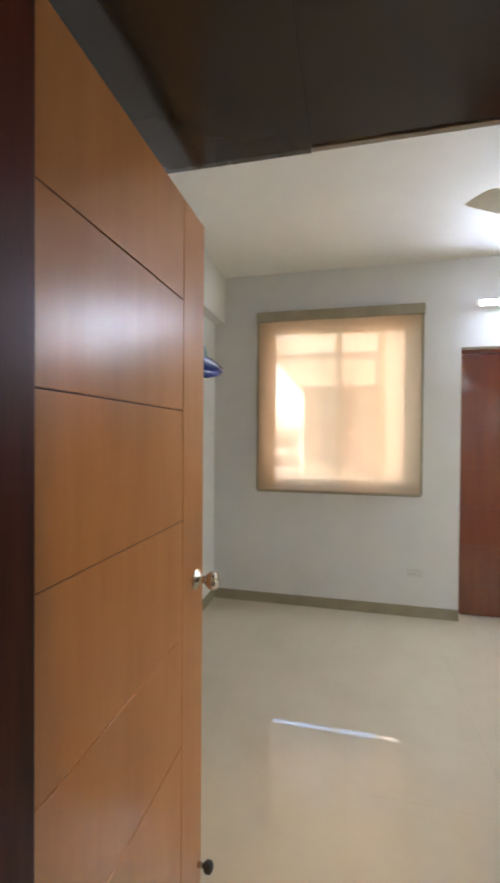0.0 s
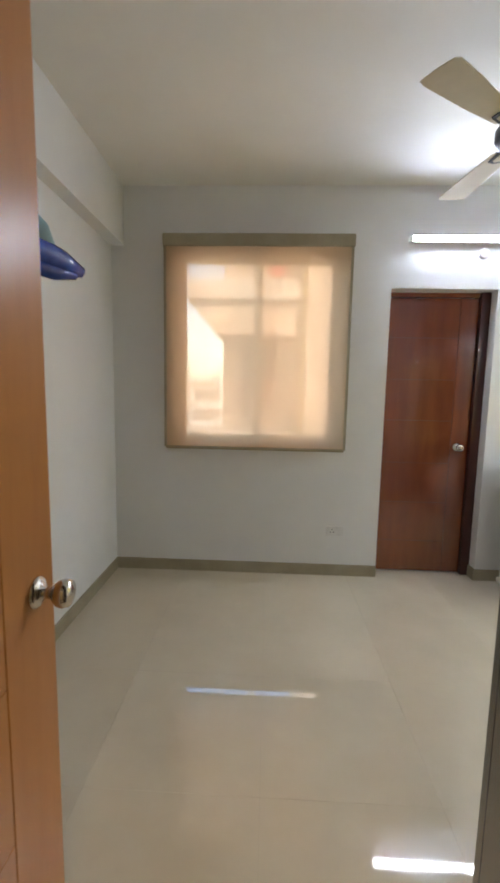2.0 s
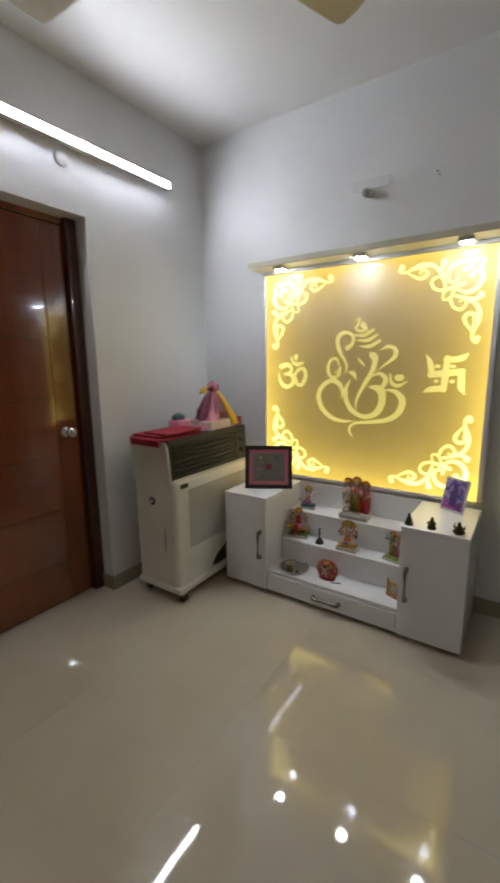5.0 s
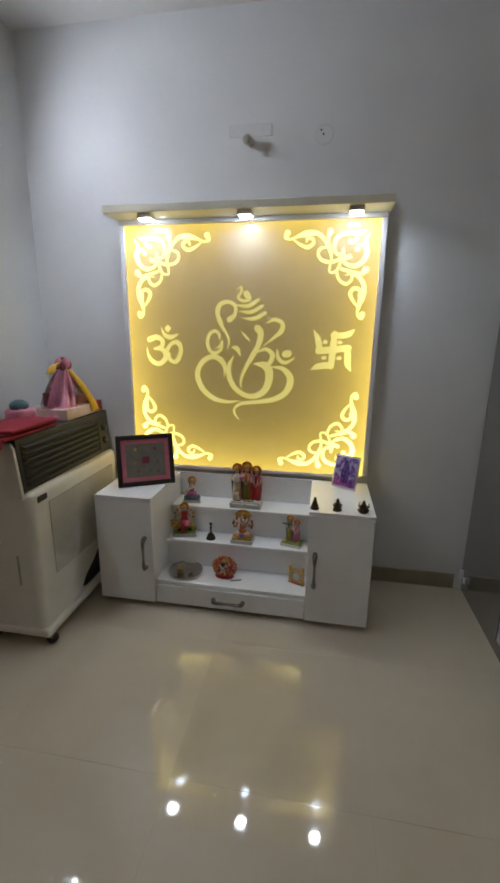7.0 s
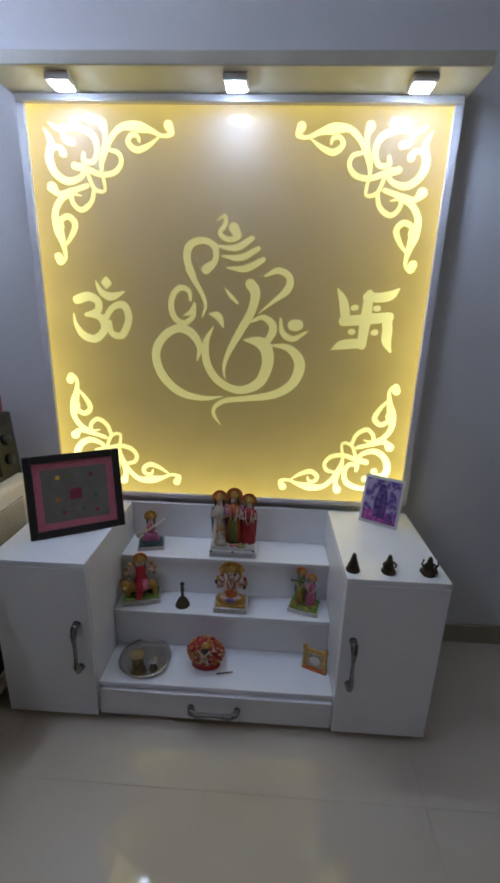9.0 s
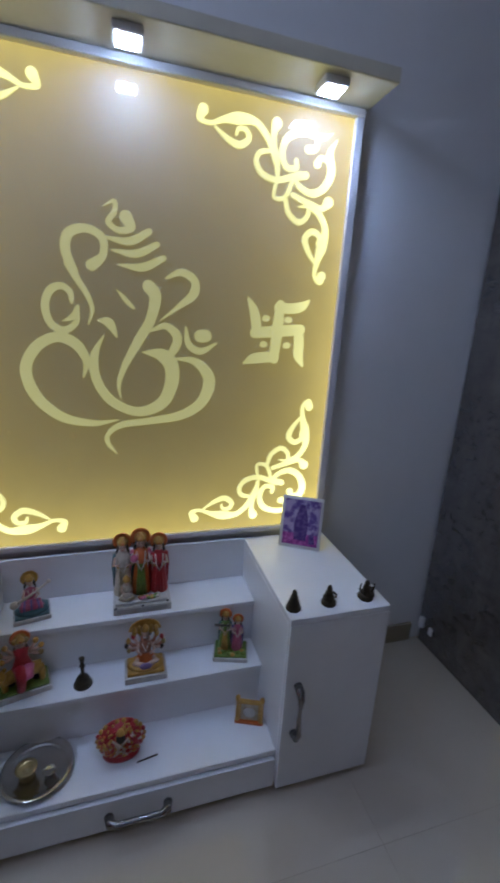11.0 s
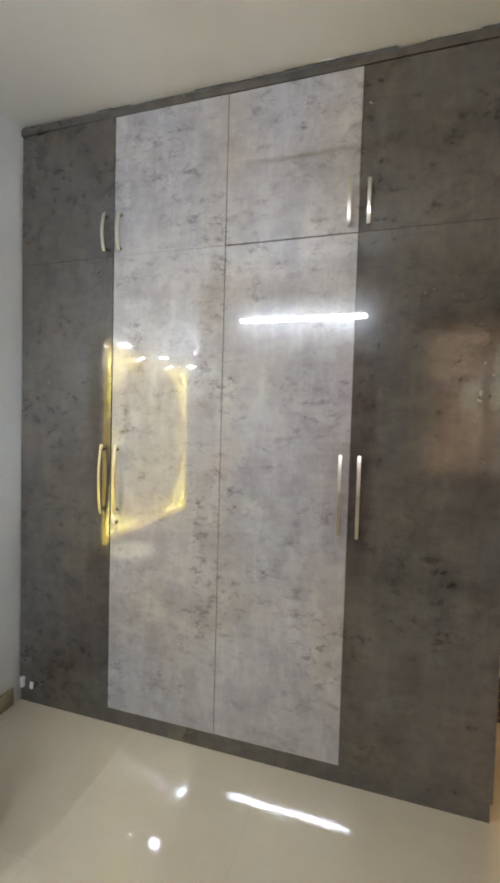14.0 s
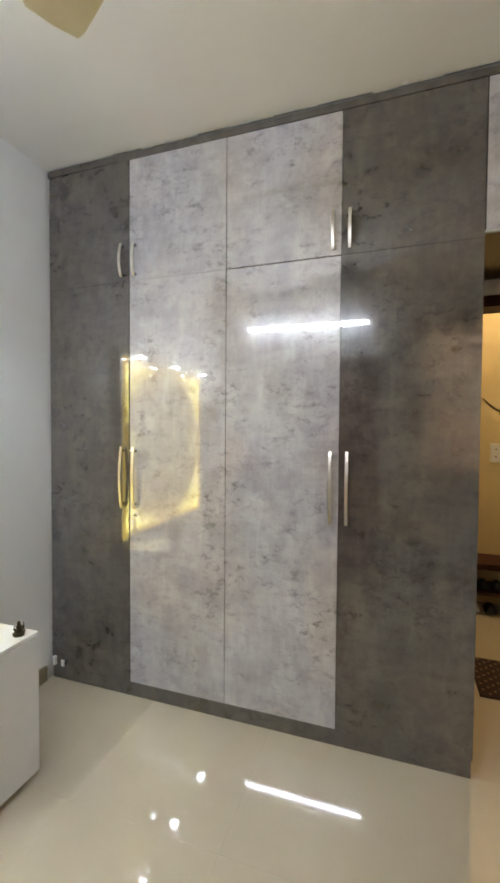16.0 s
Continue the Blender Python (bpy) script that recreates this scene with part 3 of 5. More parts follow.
bl = thing("roller_blind", (0.175, 3.672, 0.970), "peach translucent roller blind drawn down over the window", "blind")
part("head_rail", Shape(SKIRT).box((-0.655, -0.012, 1.385), (0.655, 0.098, 1.468), 0.006), bl, "taupe head rail box")
s = Shape(BLIND)
tmp = bmesh.new()
vs = [tmp.verts.new((x, 0.002 * math.sin(9 * x), z)) for z in (0.0, 1.40) for x in [-0.632 + 1.264 * k / 24 for k in range(25)]]
for k in range(24):
    tmp.faces.new((vs[k], vs[k + 1], vs[26 + k], vs[25 + k]))
s.take(tmp, None, True)
part("fabric", s, bl, "peach screen fabric")
part("bottom_bar", Shape(SKIRT).box((-0.636, -0.009, -0.012), (0.636, 0.009, 0.008), 0.003), bl, "taupe bottom bar")
part("chain", Shape(TRIM).rod((0.645, 0.01, 0.45), (0.645, 0.01, 1.39), 0.0025, n=6), bl, "thin bead chain")
for x in (-0.641, 0.641):
    part("side_channel", Shape(SKIRT).box((x - 0.010, 0.006, 0.0), (x + 0.010, 0.030, 1.385), 0.002), bl, "thin side guide")

# neighbouring building
ab = thing("apartment_building", (0.0, 9.6, -7.0), "sunlit peach apartment building with balconies across the lane", "building")
s = Shape(FACADE).box((-0.75, 0.6, 0), (0.95, 1.2, 12.0)).box((0.95, -1.0, 0), (7.0, 1.2, 12.4))
part("wall", s, ab)
for z in (7.13, 4.2, 1.2):
    s = Shape(SLAB).box((-1.34, -0.6, z + 3.0), (0.95, 0.6, z + 3.37), 0.02)
    sl = part("balcony", s, ab, "weathered concrete balcony slab")
    s = Shape(FACADE).prism([(-1.34, z + 3.0), (0.95, z + 3.0), (0.95, z + 2.35), (-0.80, z + 2.35)], -0.5, 0.6, Matrix(((1, 0, 0, 0), (0, 0, 1, 0), (0, 1, 0, 0), (0, 0, 0, 1))))
    part("haunch", s, sl)
    s = Shape(RAIL)
    for k in range(17):
        x = -1.30 + k * 0.137
        s.rod((x, -0.55, z + 3.37), (x, -0.55, z + 4.30), 0.012, n=6)
    s.box((-1.33, -0.58, z + 4.28), (0.93, -0.52, z + 4.33))
    part("railing", s, sl, "rust-red balcony railing")
    part("window", Shape(FARDARK).box((-0.3, 0.585, z + 0.6), (0.55, 0.6, z + 2.0)), ab, "dark window in the recess")
    part("ledge", Shape(SLAB).box((0.05, 0.45, z + 1.3), (0.95, 0.6, z + 1.42), 0.01), ab)
part("pipe", Shape(PIPE).rod((0.93, -0.72, 0), (0.93, -0.72, 12.2), 0.045), ab, "yellow drain pipe")
part("window", Shape(FARDARK).box((1.42, -1.008, 7.9), (1.62, -0.99, 10.1)), ab, "narrow dark window strip")
part("cloth", Shape(RED).box((0.25, -0.62, 10.55), (0.55, -0.59, 11.35), 0.01), ab, "red cloth hung on the railing")
fb = thing("far_building", (-9.0, 34.0, -7.0), "distant pale block with rows of louvred windows", "building")
part("wall", Shape(FARWALL).box((-8, 0, 0), (7.5, 8, 9.5)), fb)
for i in range(4):
    for j in range(5):
        part("window", Shape(FARDARK).box((-5.5 + 3.0 * i, -0.03, 1.2 + 1.6 * j), (-3.6 + 3.0 * i, 0.02, 2.1 + 1.6 * j)), fb, "dark louvred window")
structure("ground", Shape(GROUND).box((-400, -400, -7.3), (400, 400, -7.0)), "grey street level far below", "ground")

# ---- lamps and fittings ----
tube = thing("tube_light", (1.8265, YN, 2.4275), "lit white LED batten tube on the wall above the door", "lamp")
# top lip added and lit face leaned down to keep the ceiling dim
part("batten", Shape(WHITEPLASTIC).box((-0.615, -0.0375, -0.017), (0.615, 0.0, 0.017), 0.003).box((-0.600, -0.0522, 0.0165), (0.600, -0.034, 0.0190), 0.001), tube, "slim white batten with an added lip that shades the ceiling")
half = [(-0.0045 * math.sin(math.pi * k / 12), 0.0165 * math.cos(math.pi * k / 12)) for k in range(13)]
ca, sa = math.cos(radians(28)), math.sin(radians(28))   # the lit face leans down
half = [(-0.0435 + u * ca - v * sa, u * sa + v * ca) for u, v in half]
half = [(-0.036, half[0][1])] + half + [(-0.036, half[-1][1])]
part("diffuser", Shape(TUBE).prism(half, -0.600, 0.600, Matrix(((0, 0, 1, 0), (1, 0, 0, 0), (0, 1, 0, 0), (0, 0, 0, 1)))), tube, "glowing frosted half-round diffuser")
for x in (-0.609, 0.609):
    part("end_cap", Shape(WHITEPLASTIC).box((x - 0.010, -0.050, -0.017), (x + 0.010, -0.004, 0.017), 0.003), tube, "grey end cap")
s = Shape(WHITEPLASTIC).lathe([(0.037, 0), (0.037, 0.006), (0.030, 0.012), (0.010, 0.013)], m=Matrix.Translation((1.726, YN, 2.345)) @ Matrix.Rotation(math.pi / 2, 4, "X"))
whole("wall_rosette", s, (0, 0, 0), "small round white cover plate on the wall", "cover plate")
s = Shape(WHITEPLASTIC)
s.box((-0.063, -0.010, -0.035), (0.063, 0.0, 0.035), 0.003)
out = thing("wall_socket", (0.792, YN, 0.347), "white electrical socket with a switch on the wall", "socket")
part("plate", s, out)
part("switch", Shape(WHITEPLASTIC).box((0.022, -0.015, -0.018), (0.048, -0.008, 0.018), 0.002), out)
s = Shape(RUBBER)
for x, z in ((-0.022, 0.010), (-0.034, -0.008), (-0.010, -0.008)):
    s.rod((x, -0.0085, z), (x, -0.0108, z), 0.004, n=10)
part("holes", s, out, "three dark pin holes")

fan = thing("ceiling_fan", (1.291, 2.574, H - 0.008), "cream three-blade ceiling fan at rest with a dark motor", "fan")
part("canopy", Shape(FANDARK).lathe([(0.018, -0.075), (0.050, -0.055), (0.060, -0.010), (0.060, 0.008)]), fan)
part("rod", Shape(FANDARK).rod((0, 0, -0.27), (0, 0, -0.05), 0.011), fan)
part("coupling", Shape(FANDARK).lathe([(0.050, -0.275), (0.055, -0.255), (0.040, -0.215), (0.016, -0.20)]), fan)
part("motor", Shape(FANDARK).lathe([(0.085, -0.372), (0.108, -0.365), (0.116, -0.345), (0.116, -0.315), (0.100, -0.295), (0.060, -0.280), (0.050, -0.270)], n=36), fan, "dark grey motor housing")
part("cap", Shape(FANCREAM).lathe([(0.002, -0.392), (0.050, -0.390), (0.082, -0.383), (0.096, -0.366)], n=36), fan, "cream bottom cover")
for az in (215, 95, 335):
    m = Matrix.Rotation(radians(az), 4, "Z") @ Matrix.Translation((0, 0, -0.335)) @ Matrix.Rotation(radians(-2), 4, "X")
    s = Shape(FANCREAM)
    side = [(0.155, -0.046), (0.30, -0.060), (0.48, -0.071), (0.570, -0.075), (0.597, -0.070), (0.606, -0.01), (0.603, 0.060), (0.585, 0.074), (0.46, 0.068), (0.30, 0.056), (0.155, 0.044)]
    s.prism(side, -0.0015, 0.0015, m)
    blade = part("blade", s, fan, "cream painted blade")
    s = Shape(FANDARK)
    s.prism([(0.095, -0.022), (0.16, -0.030), (0.215, -0.028), (0.225, 0.0), (0.215, 0.028), (0.16, 0.030), (0.095, 0.022)], -0.007, -0.002, m)
    s.prism([(0.095, -0.022), (0.16, -0.030), (0.215, -0.028), (0.225, 0.0), (0.215, 0.028), (0.16, 0.030), (0.095, 0.022)], 0.002, 0.006, m)
    part("bracket", s, blade, "dark blade bracket")
    part("badge", Shape(FANCREAM).prism([(0.14, -0.014), (0.20, -0.016), (0.208, 0.0), (0.20, 0.016), (0.14, 0.014)], -0.010, -0.007, m), blade, "small cream badge")

fx = thing("wall_bracket_light", (XE, 2.575, 2.26), "bare grey lamp holder under a pale wall plate", "lamp")
part("wall_plate", Shape(TRIM).box((-0.007, -0.10, 0.004), (0.0, 0.105, 0.056), 0.002), fx)
part("holder", Shape(RIBGREY).rod((0.0, 0.0, -0.018), (-0.080, 0.004, -0.036), 0.018, 0.024).use(MESHGREY).rod((-0.0802, 0.004, -0.036), (-0.083, 0.004, -0.0365), 0.018), fx, "grey empty lamp holder")
s = Shape(WALL).lathe([(0.043, 0), (0.043, 0.0002), (0.036, 0.0004)], m=Matrix.Translation((0, -0.345, -0.005)) @ Matrix.Rotation(-math.pi / 2, 4, "Y"))
for dy, dz in ((-0.330, 0.014), (-0.340, -0.002)):
    s.use(RUBBER).rod((-0.0005, dy, dz), (-0.0025, dy, dz), 0.0042, n=8)
part("cover", s, fx, "round cover with two screw holes")

# ---- shrine: lit panel ----
PY = 2.5845
lit = thing("shrine_light_mural", (XE, PY, 0.612), "yellow back-lit shrine panel with glowing sacred motifs", "light panel")
OFF = (-0.028, 0, 1.262 - 0.612)
face = part("sheet", Shape(PANEL).box((-0.002, -PU, -PV), (0.024, PU, PV)), lit, "amber-rimmed glossy sheet, grey in the middle")
face.location = OFF
s = Shape(TRIM)
s.box((-0.014, -PU - 0.026, -PV), (0.026, -PU, PV + 0.026), 0.003).box((-0.014, PU, -PV), (0.026, PU + 0.026, PV + 0.026), 0.003)
s.box((-0.014, -PU, PV), (0.026, PU, PV + 0.026), 0.003).box((-0.010, -PU, -PV - 0.018), (0.026, PU, -PV), 0.003)
rim = part("surround", s, lit, "white moulded surround")
rim.location = OFF


LIFT = [0.0]


def stroke(shape, pts, n=7):
    """A swelling brush stroke through points (across, up, width) in millimetres, as a thin raised inlay that faces -x."""
    p = [Vector(q) / 1000 for q in pts]
    p = [p[0] * 2 - p[1]] + p + [p[-1] * 2 - p[-2]]
    row = []
    for k in range(1, len(p) - 2):
        for j in range(n):
            t = j / n
            row.append(0.5 * (2 * p[k] + (p[k + 1] - p[k - 1]) * t + (2 * p[k - 1] - 5 * p[k] + 4 * p[k + 1] - p[k + 2]) * t * t + (3 * p[k] - p[k - 1] - 3 * p[k + 1] + p[k + 2]) * t ** 3))
    row.append(p[-2])
    tmp = bmesh.new()
    left, right = [], []
    for k, q in enumerate(row):
        d = row[min(k + 1, len(row) - 1)] - row[max(k - 1, 0)]
        d = Vector((d.x, d.y)).normalized()
        w = max(q.z, 0.001) / 2
        left.append((q.x - d.y * w, q.y + d.x * w))
        right.append((q.x + d.y * w, q.y - d.x * w))
    ends = []
    for q, nxt in ((row[0], row[1]), (row[-1], row[-2])):
        w = max(q.z, 0.001) / 2
        d = Vector((q.x - nxt.x, q.y - nxt.y))
        a0 = math.atan2(d.y, d.x)
        ends.append([(q.x + w * math.cos(a0 + (k / 6 - 0.5) * math.pi), q.y + w * math.sin(a0 + (k / 6 - 0.5) * math.pi)) for k in range(7)])
    place = lambda xy, x: tmp.verts.new((x, -xy[0], xy[1]))
    LIFT[0] = (LIFT[0] + 0.00012) % 0.0015
    for a in (-0.0040 - LIFT[0],):
        lv, rv = [place(q, a) for q in left], [place(q, a) for q in right]
        lb, rb = [place(q, -0.002) for q in left], [place(q, -0.002) for q in right]
        for k in range(len(lv) - 1):
            tmp.faces.new((lv[k], lv[k + 1], rv[k + 1], rv[k]))
            tmp.faces.new((lv[k], lb[k], lb[k + 1], lv[k + 1]))
            tmp.faces.new((rv[k], rv[k + 1], rb[k + 1], rb[k]))
        for e in ends:
            tmp.faces.new([place(q, a) for q in e])
    shape.take(tmp)


deity = Shape(MOTIF)
stroke(deity, [(-120, -136, 5), (-111, -89, 20), (-135, -45, 29), (-182, -28, 27), (-235, -56, 28), (-265, -118, 29), (-243, -192, 30), (-181, -249, 27), (-100, -268, 18), (-30, -259, 4)])
stroke(deity, [(-141, 64, 9), (-144, 91, 16), (-167, 104, 18), (-194, 89, 20), (-207, 49, 20), (-195, 6, 20), (-162, -9, 19), (-133, 13, 16), (-127, 54, 11)])
stroke(deity, [(-127, 54, 9), (-142, 26, 14), (-166, 15, 4)])
stroke(deity, [(-87, 162, 30), (-58, 189, 20), (-59, 232, 21), (-98, 250, 21), (-140, 234, 25), (-150, 192, 24), (-131, 142, 22)])
stroke(deity, [(-145, 161, 22), (-125, 125, 18), (-99, 82, 14), (-90, 47, 11), (-101, 10, 4)])
stroke(deity, [(-53, 234, 6), (11, 230, 21), (62, 259, 18)])
stroke(deity, [(-34, 204, 6), (28, 201, 21), (83, 229, 16)])
stroke(deity, [(-18, 169, 5), (44, 168, 22), (100, 196, 17)])
stroke(deity, [(-52, 308, 4), (-26, 323, 11), (-26, 297, 14), (-42, 272, 15), (-16, 254, 16), (15, 264, 22), (3, 288, 34)])
stroke(deity, [(61, 120, 36), (78, 94, 33), (66, 35, 28), (32, -27, 27), (-6, -96, 19), (-25, -151, 12), (-21, -195, 3)])
stroke(deity, [(91, 30, 3), (145, 73, 15), (185, 108, 26), (187, 146, 22), (150, 164, 20), (108, 146, 7)])
stroke(deity, [(-62, -17, 3), (-89, -74, 22), (-85, -143, 26), (-44, -204, 27), (28, -234, 27), (95, -209, 35), (124, -152, 39), (124, -97, 42), (96, -66, 37), (41, -60, 3)])
stroke(deity, [(67, 2, 9), (108, 16, 19), (141, -14, 27), (125, -58, 23), (91, -76, 8)])
stroke(deity, [(-76, 22, 6), (-47, 16, 26), (-28, -21, 5)])
stroke(deity, [(-26, 107, 2), (-4, 82, 13), (18, 60, 9)])
stroke(deity, [(165, 15, 7), (174, -32, 19), (210, -51, 20), (257, -26, 6)])
stroke(deity, [(208, -7, 37), (224, -6, 37)])
stroke(deity, [(133, -75, 5), (197, -83, 24), (238, -133, 37), (219, -201, 33), (158, -244, 28), (65, -262, 21), (-18, -273, 19), (-57, -299, 14), (-60, -329, 13), (-36, -363, 3)])
om = Shape(MOTIF)
stroke(om, [(-530, 57, 30), (-490, 69, 29), (-459, 53, 24), (-462, 23, 23), (-502, 8, 13)])
stroke(om, [(-502, 10, 12), (-453, 1, 25), (-442, -38, 26), (-477, -71, 26), (-519, -59, 24), (-543, -21, 12), (-546, 12, 3)])
stroke(om, [(-443, -12, 18), (-409, 34, 20), (-370, 42, 25), (-355, -2, 24), (-381, -56, 24), (-417, -50, 20), (-423, -12, 14)])
stroke(om, [(-462, 119, 3), (-444, 83, 19), (-410, 70, 26), (-366, 86, 7)])
stroke(om, [(-425, 134, 2), (-425, 114, 34), (-425, 94, 2)])
cross = Shape(MOTIF)
stroke(cross, [(453, 99, 27), (448, 19, 35), (443, -66, 29)])
stroke(cross, [(375, 11, 32), (448, 19, 35), (525, 28, 32)])
stroke(cross, [(446, 90, 28), (490, 89, 31), (525, 98, 28), (547, 117, 6)])
stroke(cross, [(518, 29, 29), (524, -13, 33), (526, -53, 30), (543, -85, 7)])
stroke(cross, [(445, -59, 30), (405, -62, 33), (372, -68, 29), (344, -82, 6)])
stroke(cross, [(384, 11, 28), (376, 51, 31), (367, 81, 25), (349, 113, 6)])
stroke(cross, [(405, 55, 19), (412, 56, 19)])
stroke(cross, [(478, 55, 19), (485, 55, 19)])
stroke(cross, [(402, -22, 19), (409, -22, 19)])
stroke(cross, [(478, -23, 19), (485, -22, 20)])
corner = Shape(MOTIF)
stroke(corner, [(470, 74, 28), (479, 95, 15), (450, 101, 10), (414, 87, 16), (374, 78, 29), (328, 78, 18), (295, 103, 17), (273, 138, 16), (255, 182, 13)])
stroke(corner, [(439, 106, 4), (403, 129, 14), (369, 139, 18), (344, 121, 16), (352, 101, 12), (373, 102, 11), (379, 117, 7)])
stroke(corner, [(266, 72, 30), (273, 94, 17), (270, 125, 14), (260, 156, 17), (255, 195, 11)])
stroke(corner, [(279, 139, 10), (311, 148, 14), (319, 173, 14), (299, 199, 16), (258, 208, 16), (220, 197, 17), (188, 184, 16)])
stroke(corner, [(96, 68, 3), (126, 83, 18), (182, 80, 18), (230, 98, 21), (245, 136, 18), (231, 171, 16), (201, 170, 16), (202, 151, 13)])
stroke(corner, [(140, 87, 17), (145, 113, 18), (168, 119, 24)])
stroke(corner, [(81, 82, 3), (100, 120, 21), (90, 164, 25), (106, 205, 23), (143, 227, 21), (183, 217, 16), (198, 197, 14), (170, 184, 22)])
stroke(corner, [(137, 151, 24), (127, 134, 15), (103, 138, 14)])
stroke(corner, [(258, 212, 11), (261, 252, 10), (228, 247, 13), (209, 204, 11)])
stroke(corner, [(228, 247, 12), (214, 287, 15), (180, 308, 16), (155, 289, 14), (155, 263, 12), (186, 268, 3)])
stroke(corner, [(91, 245, 32), (111, 263, 16), (147, 256, 16), (206, 239, 14)])
stroke(corner, [(154, 260, 13), (116, 280, 18), (93, 319, 20), (99, 367, 31), (110, 408, 19), (115, 450, 11), (96, 468, 16), (92, 450, 29)])
stroke(corner, [(113, 420, 5), (142, 384, 15), (156, 349, 19), (135, 328, 18), (110, 340, 15), (115, 362, 9)])
for name, shape, label in (("deity_motif", deity, "line-drawn elephant-headed motif glowing pale yellow"), ("om_motif", om, "glowing sacred syllable"), ("auspicious_cross_motif", cross, "glowing auspicious cross with four dots")):
    for v in shape.bm.verts:
        v.co.z += 1.27 - 1.262
    part(name, shape, lit, label).location = OFF
# one scroll drawn from the top corner, flipped into all four
for v in corner.bm.verts:
    v.co = Vector((v.co.x, -v.co.y, v.co.z))
verts = [v.co.copy() for v in corner.bm.verts]
faces = [[v.index for v in f.verts] for f in corner.bm.faces] if not corner.bm.verts.index_update() else []
for su, sv in ((1, 1), (-1, 1), (1, -1), (-1, -1)):
    me = bpy.data.meshes.new("corner_ornament")
    me.from_pydata([(c.x, su * (c.y + 1.913 - PY), sv * (1.91 - c.z - 1.262) - (0.012 if sv < 0 else 0.0)) for c in verts], [], faces)
    me.materials.append(MOTIF)
    o = new("corner_ornament", me)
    o.parent = lit
    o.location = OFF
    tagged(o, "glowing scrollwork corner ornament")
corner.bm.free()

can = thing("shrine_canopy", (XE, PY, 1.912), "cream canopy board over the lit panel with three spotlights", "canopy")
part("board", Shape(CANOPY).box((-0.190, -0.675, 0.0), (0.0, 0.675, 0.034), 0.003), can)
part("moulding", Shape(TRIM).box((-0.050, -0.664, -0.022), (0.0, 0.664, -0.001), 0.004), can, "grey moulding under the canopy")
for y in (0.477, -0.012, -0.515):
    box_ = part("spotlight", Shape(WHITEPLASTIC).box((-0.215 + 0.05, y - 0.034, -0.020), (-0.215 + 0.118, y + 0.034, -0.0005), 0.004), can, "square surface spotlight")
    part("diffuser", Shape(SPOT).box((-0.215 + 0.060, y - 0.025, -0.0235), (-0.215 + 0.108, y + 0.025, -0.0205)), box_, "glowing square diffuser")

# ---- shrine: stepped cabinet ----
FX = 2.308
cabz, cabt = 0.026, 0.589


def shrine_handle(parent, p, q, out=0.030):
    """A cranked chrome pull between two points of a front that faces -x."""
    p, q = Vector(p), Vector(q)
    n = Vector((-out, 0, 0))
    d = (q - p)
    s = Shape(CHROME).pipe([p, p + n * 0.7 + d * 0.03, p + n + d * 0.14, p + n * 0.92 + d * 0.5, q + n - d * 0.14, q + n * 0.7 - d * 0.03, q], [0.012, 0.012, 0.0095, 0.0065, 0.0095, 0.012, 0.012], 10)
    return part("handle", s, parent, "cranked chrome handle")


def side_cabinet(y0, y1, hy, label):
    c = thing("shrine_cabinet", (FX, (y0 + y1) / 2, 0.0), label, "cabinet", "shrine base units")
    h = (y1 - y0) / 2
    part("body", Shape(WHITELAM).box((0.017, -h, cabz), (XE - FX - 0.032, h, cabt - 0.018), 0.0015, seg=1), c)
    part("top", Shape(WHITELAM).box((0.0, -h, cabt - 0.0175), (XE - FX - 0.032, h, cabt), 0.002), c)
    d = part("door", Shape(WHITELAM).box((-0.001, -h + 0.001, cabz), (0.0165, h - 0.001, cabt - 0.0185), 0.0015, seg=1), c)
    shrine_handle(d, (0, hy - (y0 + y1) / 2, 0.222), (0, hy - (y0 + y1) / 2, 0.382))
    for dx in (0.05, 0.36):
        for dy in (-h + 0.04, h - 0.04):
            part("foot", Shape(RUBBER).lathe([(0.018, 0), (0.018, cabz)], c=(dx, dy, 0), n=12), c, "short black foot")


side_cabinet(1.914, 2.207, 2.170, "white laminate shrine cabinet with one door beside the steps")
side_cabinet(2.960, 3.255, 3.000, "white laminate shrine cabinet with one door beside the cooler")
mid = thing("shrine_steps", (FX, 2.5835, 0.0), "white stepped altar with three shelves and a drawer", "altar", "shrine base units")
hy = 0.3765
S1, S2, S3 = (0.285, 0.446), (0.180, 0.292), (0.030, 0.143)
D = XE - FX - 0.032
part("base", Shape(WHITELAM).box((0.05, -hy, cabz), (D, hy, S3[1] - 0.0185), 0.001, seg=1), mid)
dr = part("drawer_front", Shape(WHITELAM).box((0.012, -hy + 0.003, cabz - 0.004), (0.0485, hy - 0.003, S3[1] - 0.022), 0.002), mid)
shrine_handle(dr, (0.012, -0.075, 0.072), (0.012, 0.075, 0.072), 0.028)
part("shelf", Shape(WHITELAM).box((0.022, -hy, S3[1] - 0.018), (D, hy, S3[1]), 0.0015, seg=1), mid)
part("riser", Shape(WHITELAM).box((S2[0] + 0.012, -hy, S3[1] + 0.0005), (S2[0] + 0.030, hy, S2[1] - 0.0185), 0.001, seg=1), mid)
part("shelf", Shape(WHITELAM).box((S2[0], -hy, S2[1] - 0.018), (D, hy, S2[1]), 0.0015, seg=1), mid)
part("riser", Shape(WHITELAM).box((S1[0] + 0.012, -hy, S2[1] + 0.0005), (S1[0] + 0.030, hy, S1[1] - 0.0185), 0.001, seg=1), mid)
part("shelf", Shape(WHITELAM).box((S1[0], -hy, S1[1] - 0.018), (D, hy, S1[1]), 0.0015, seg=1), mid)
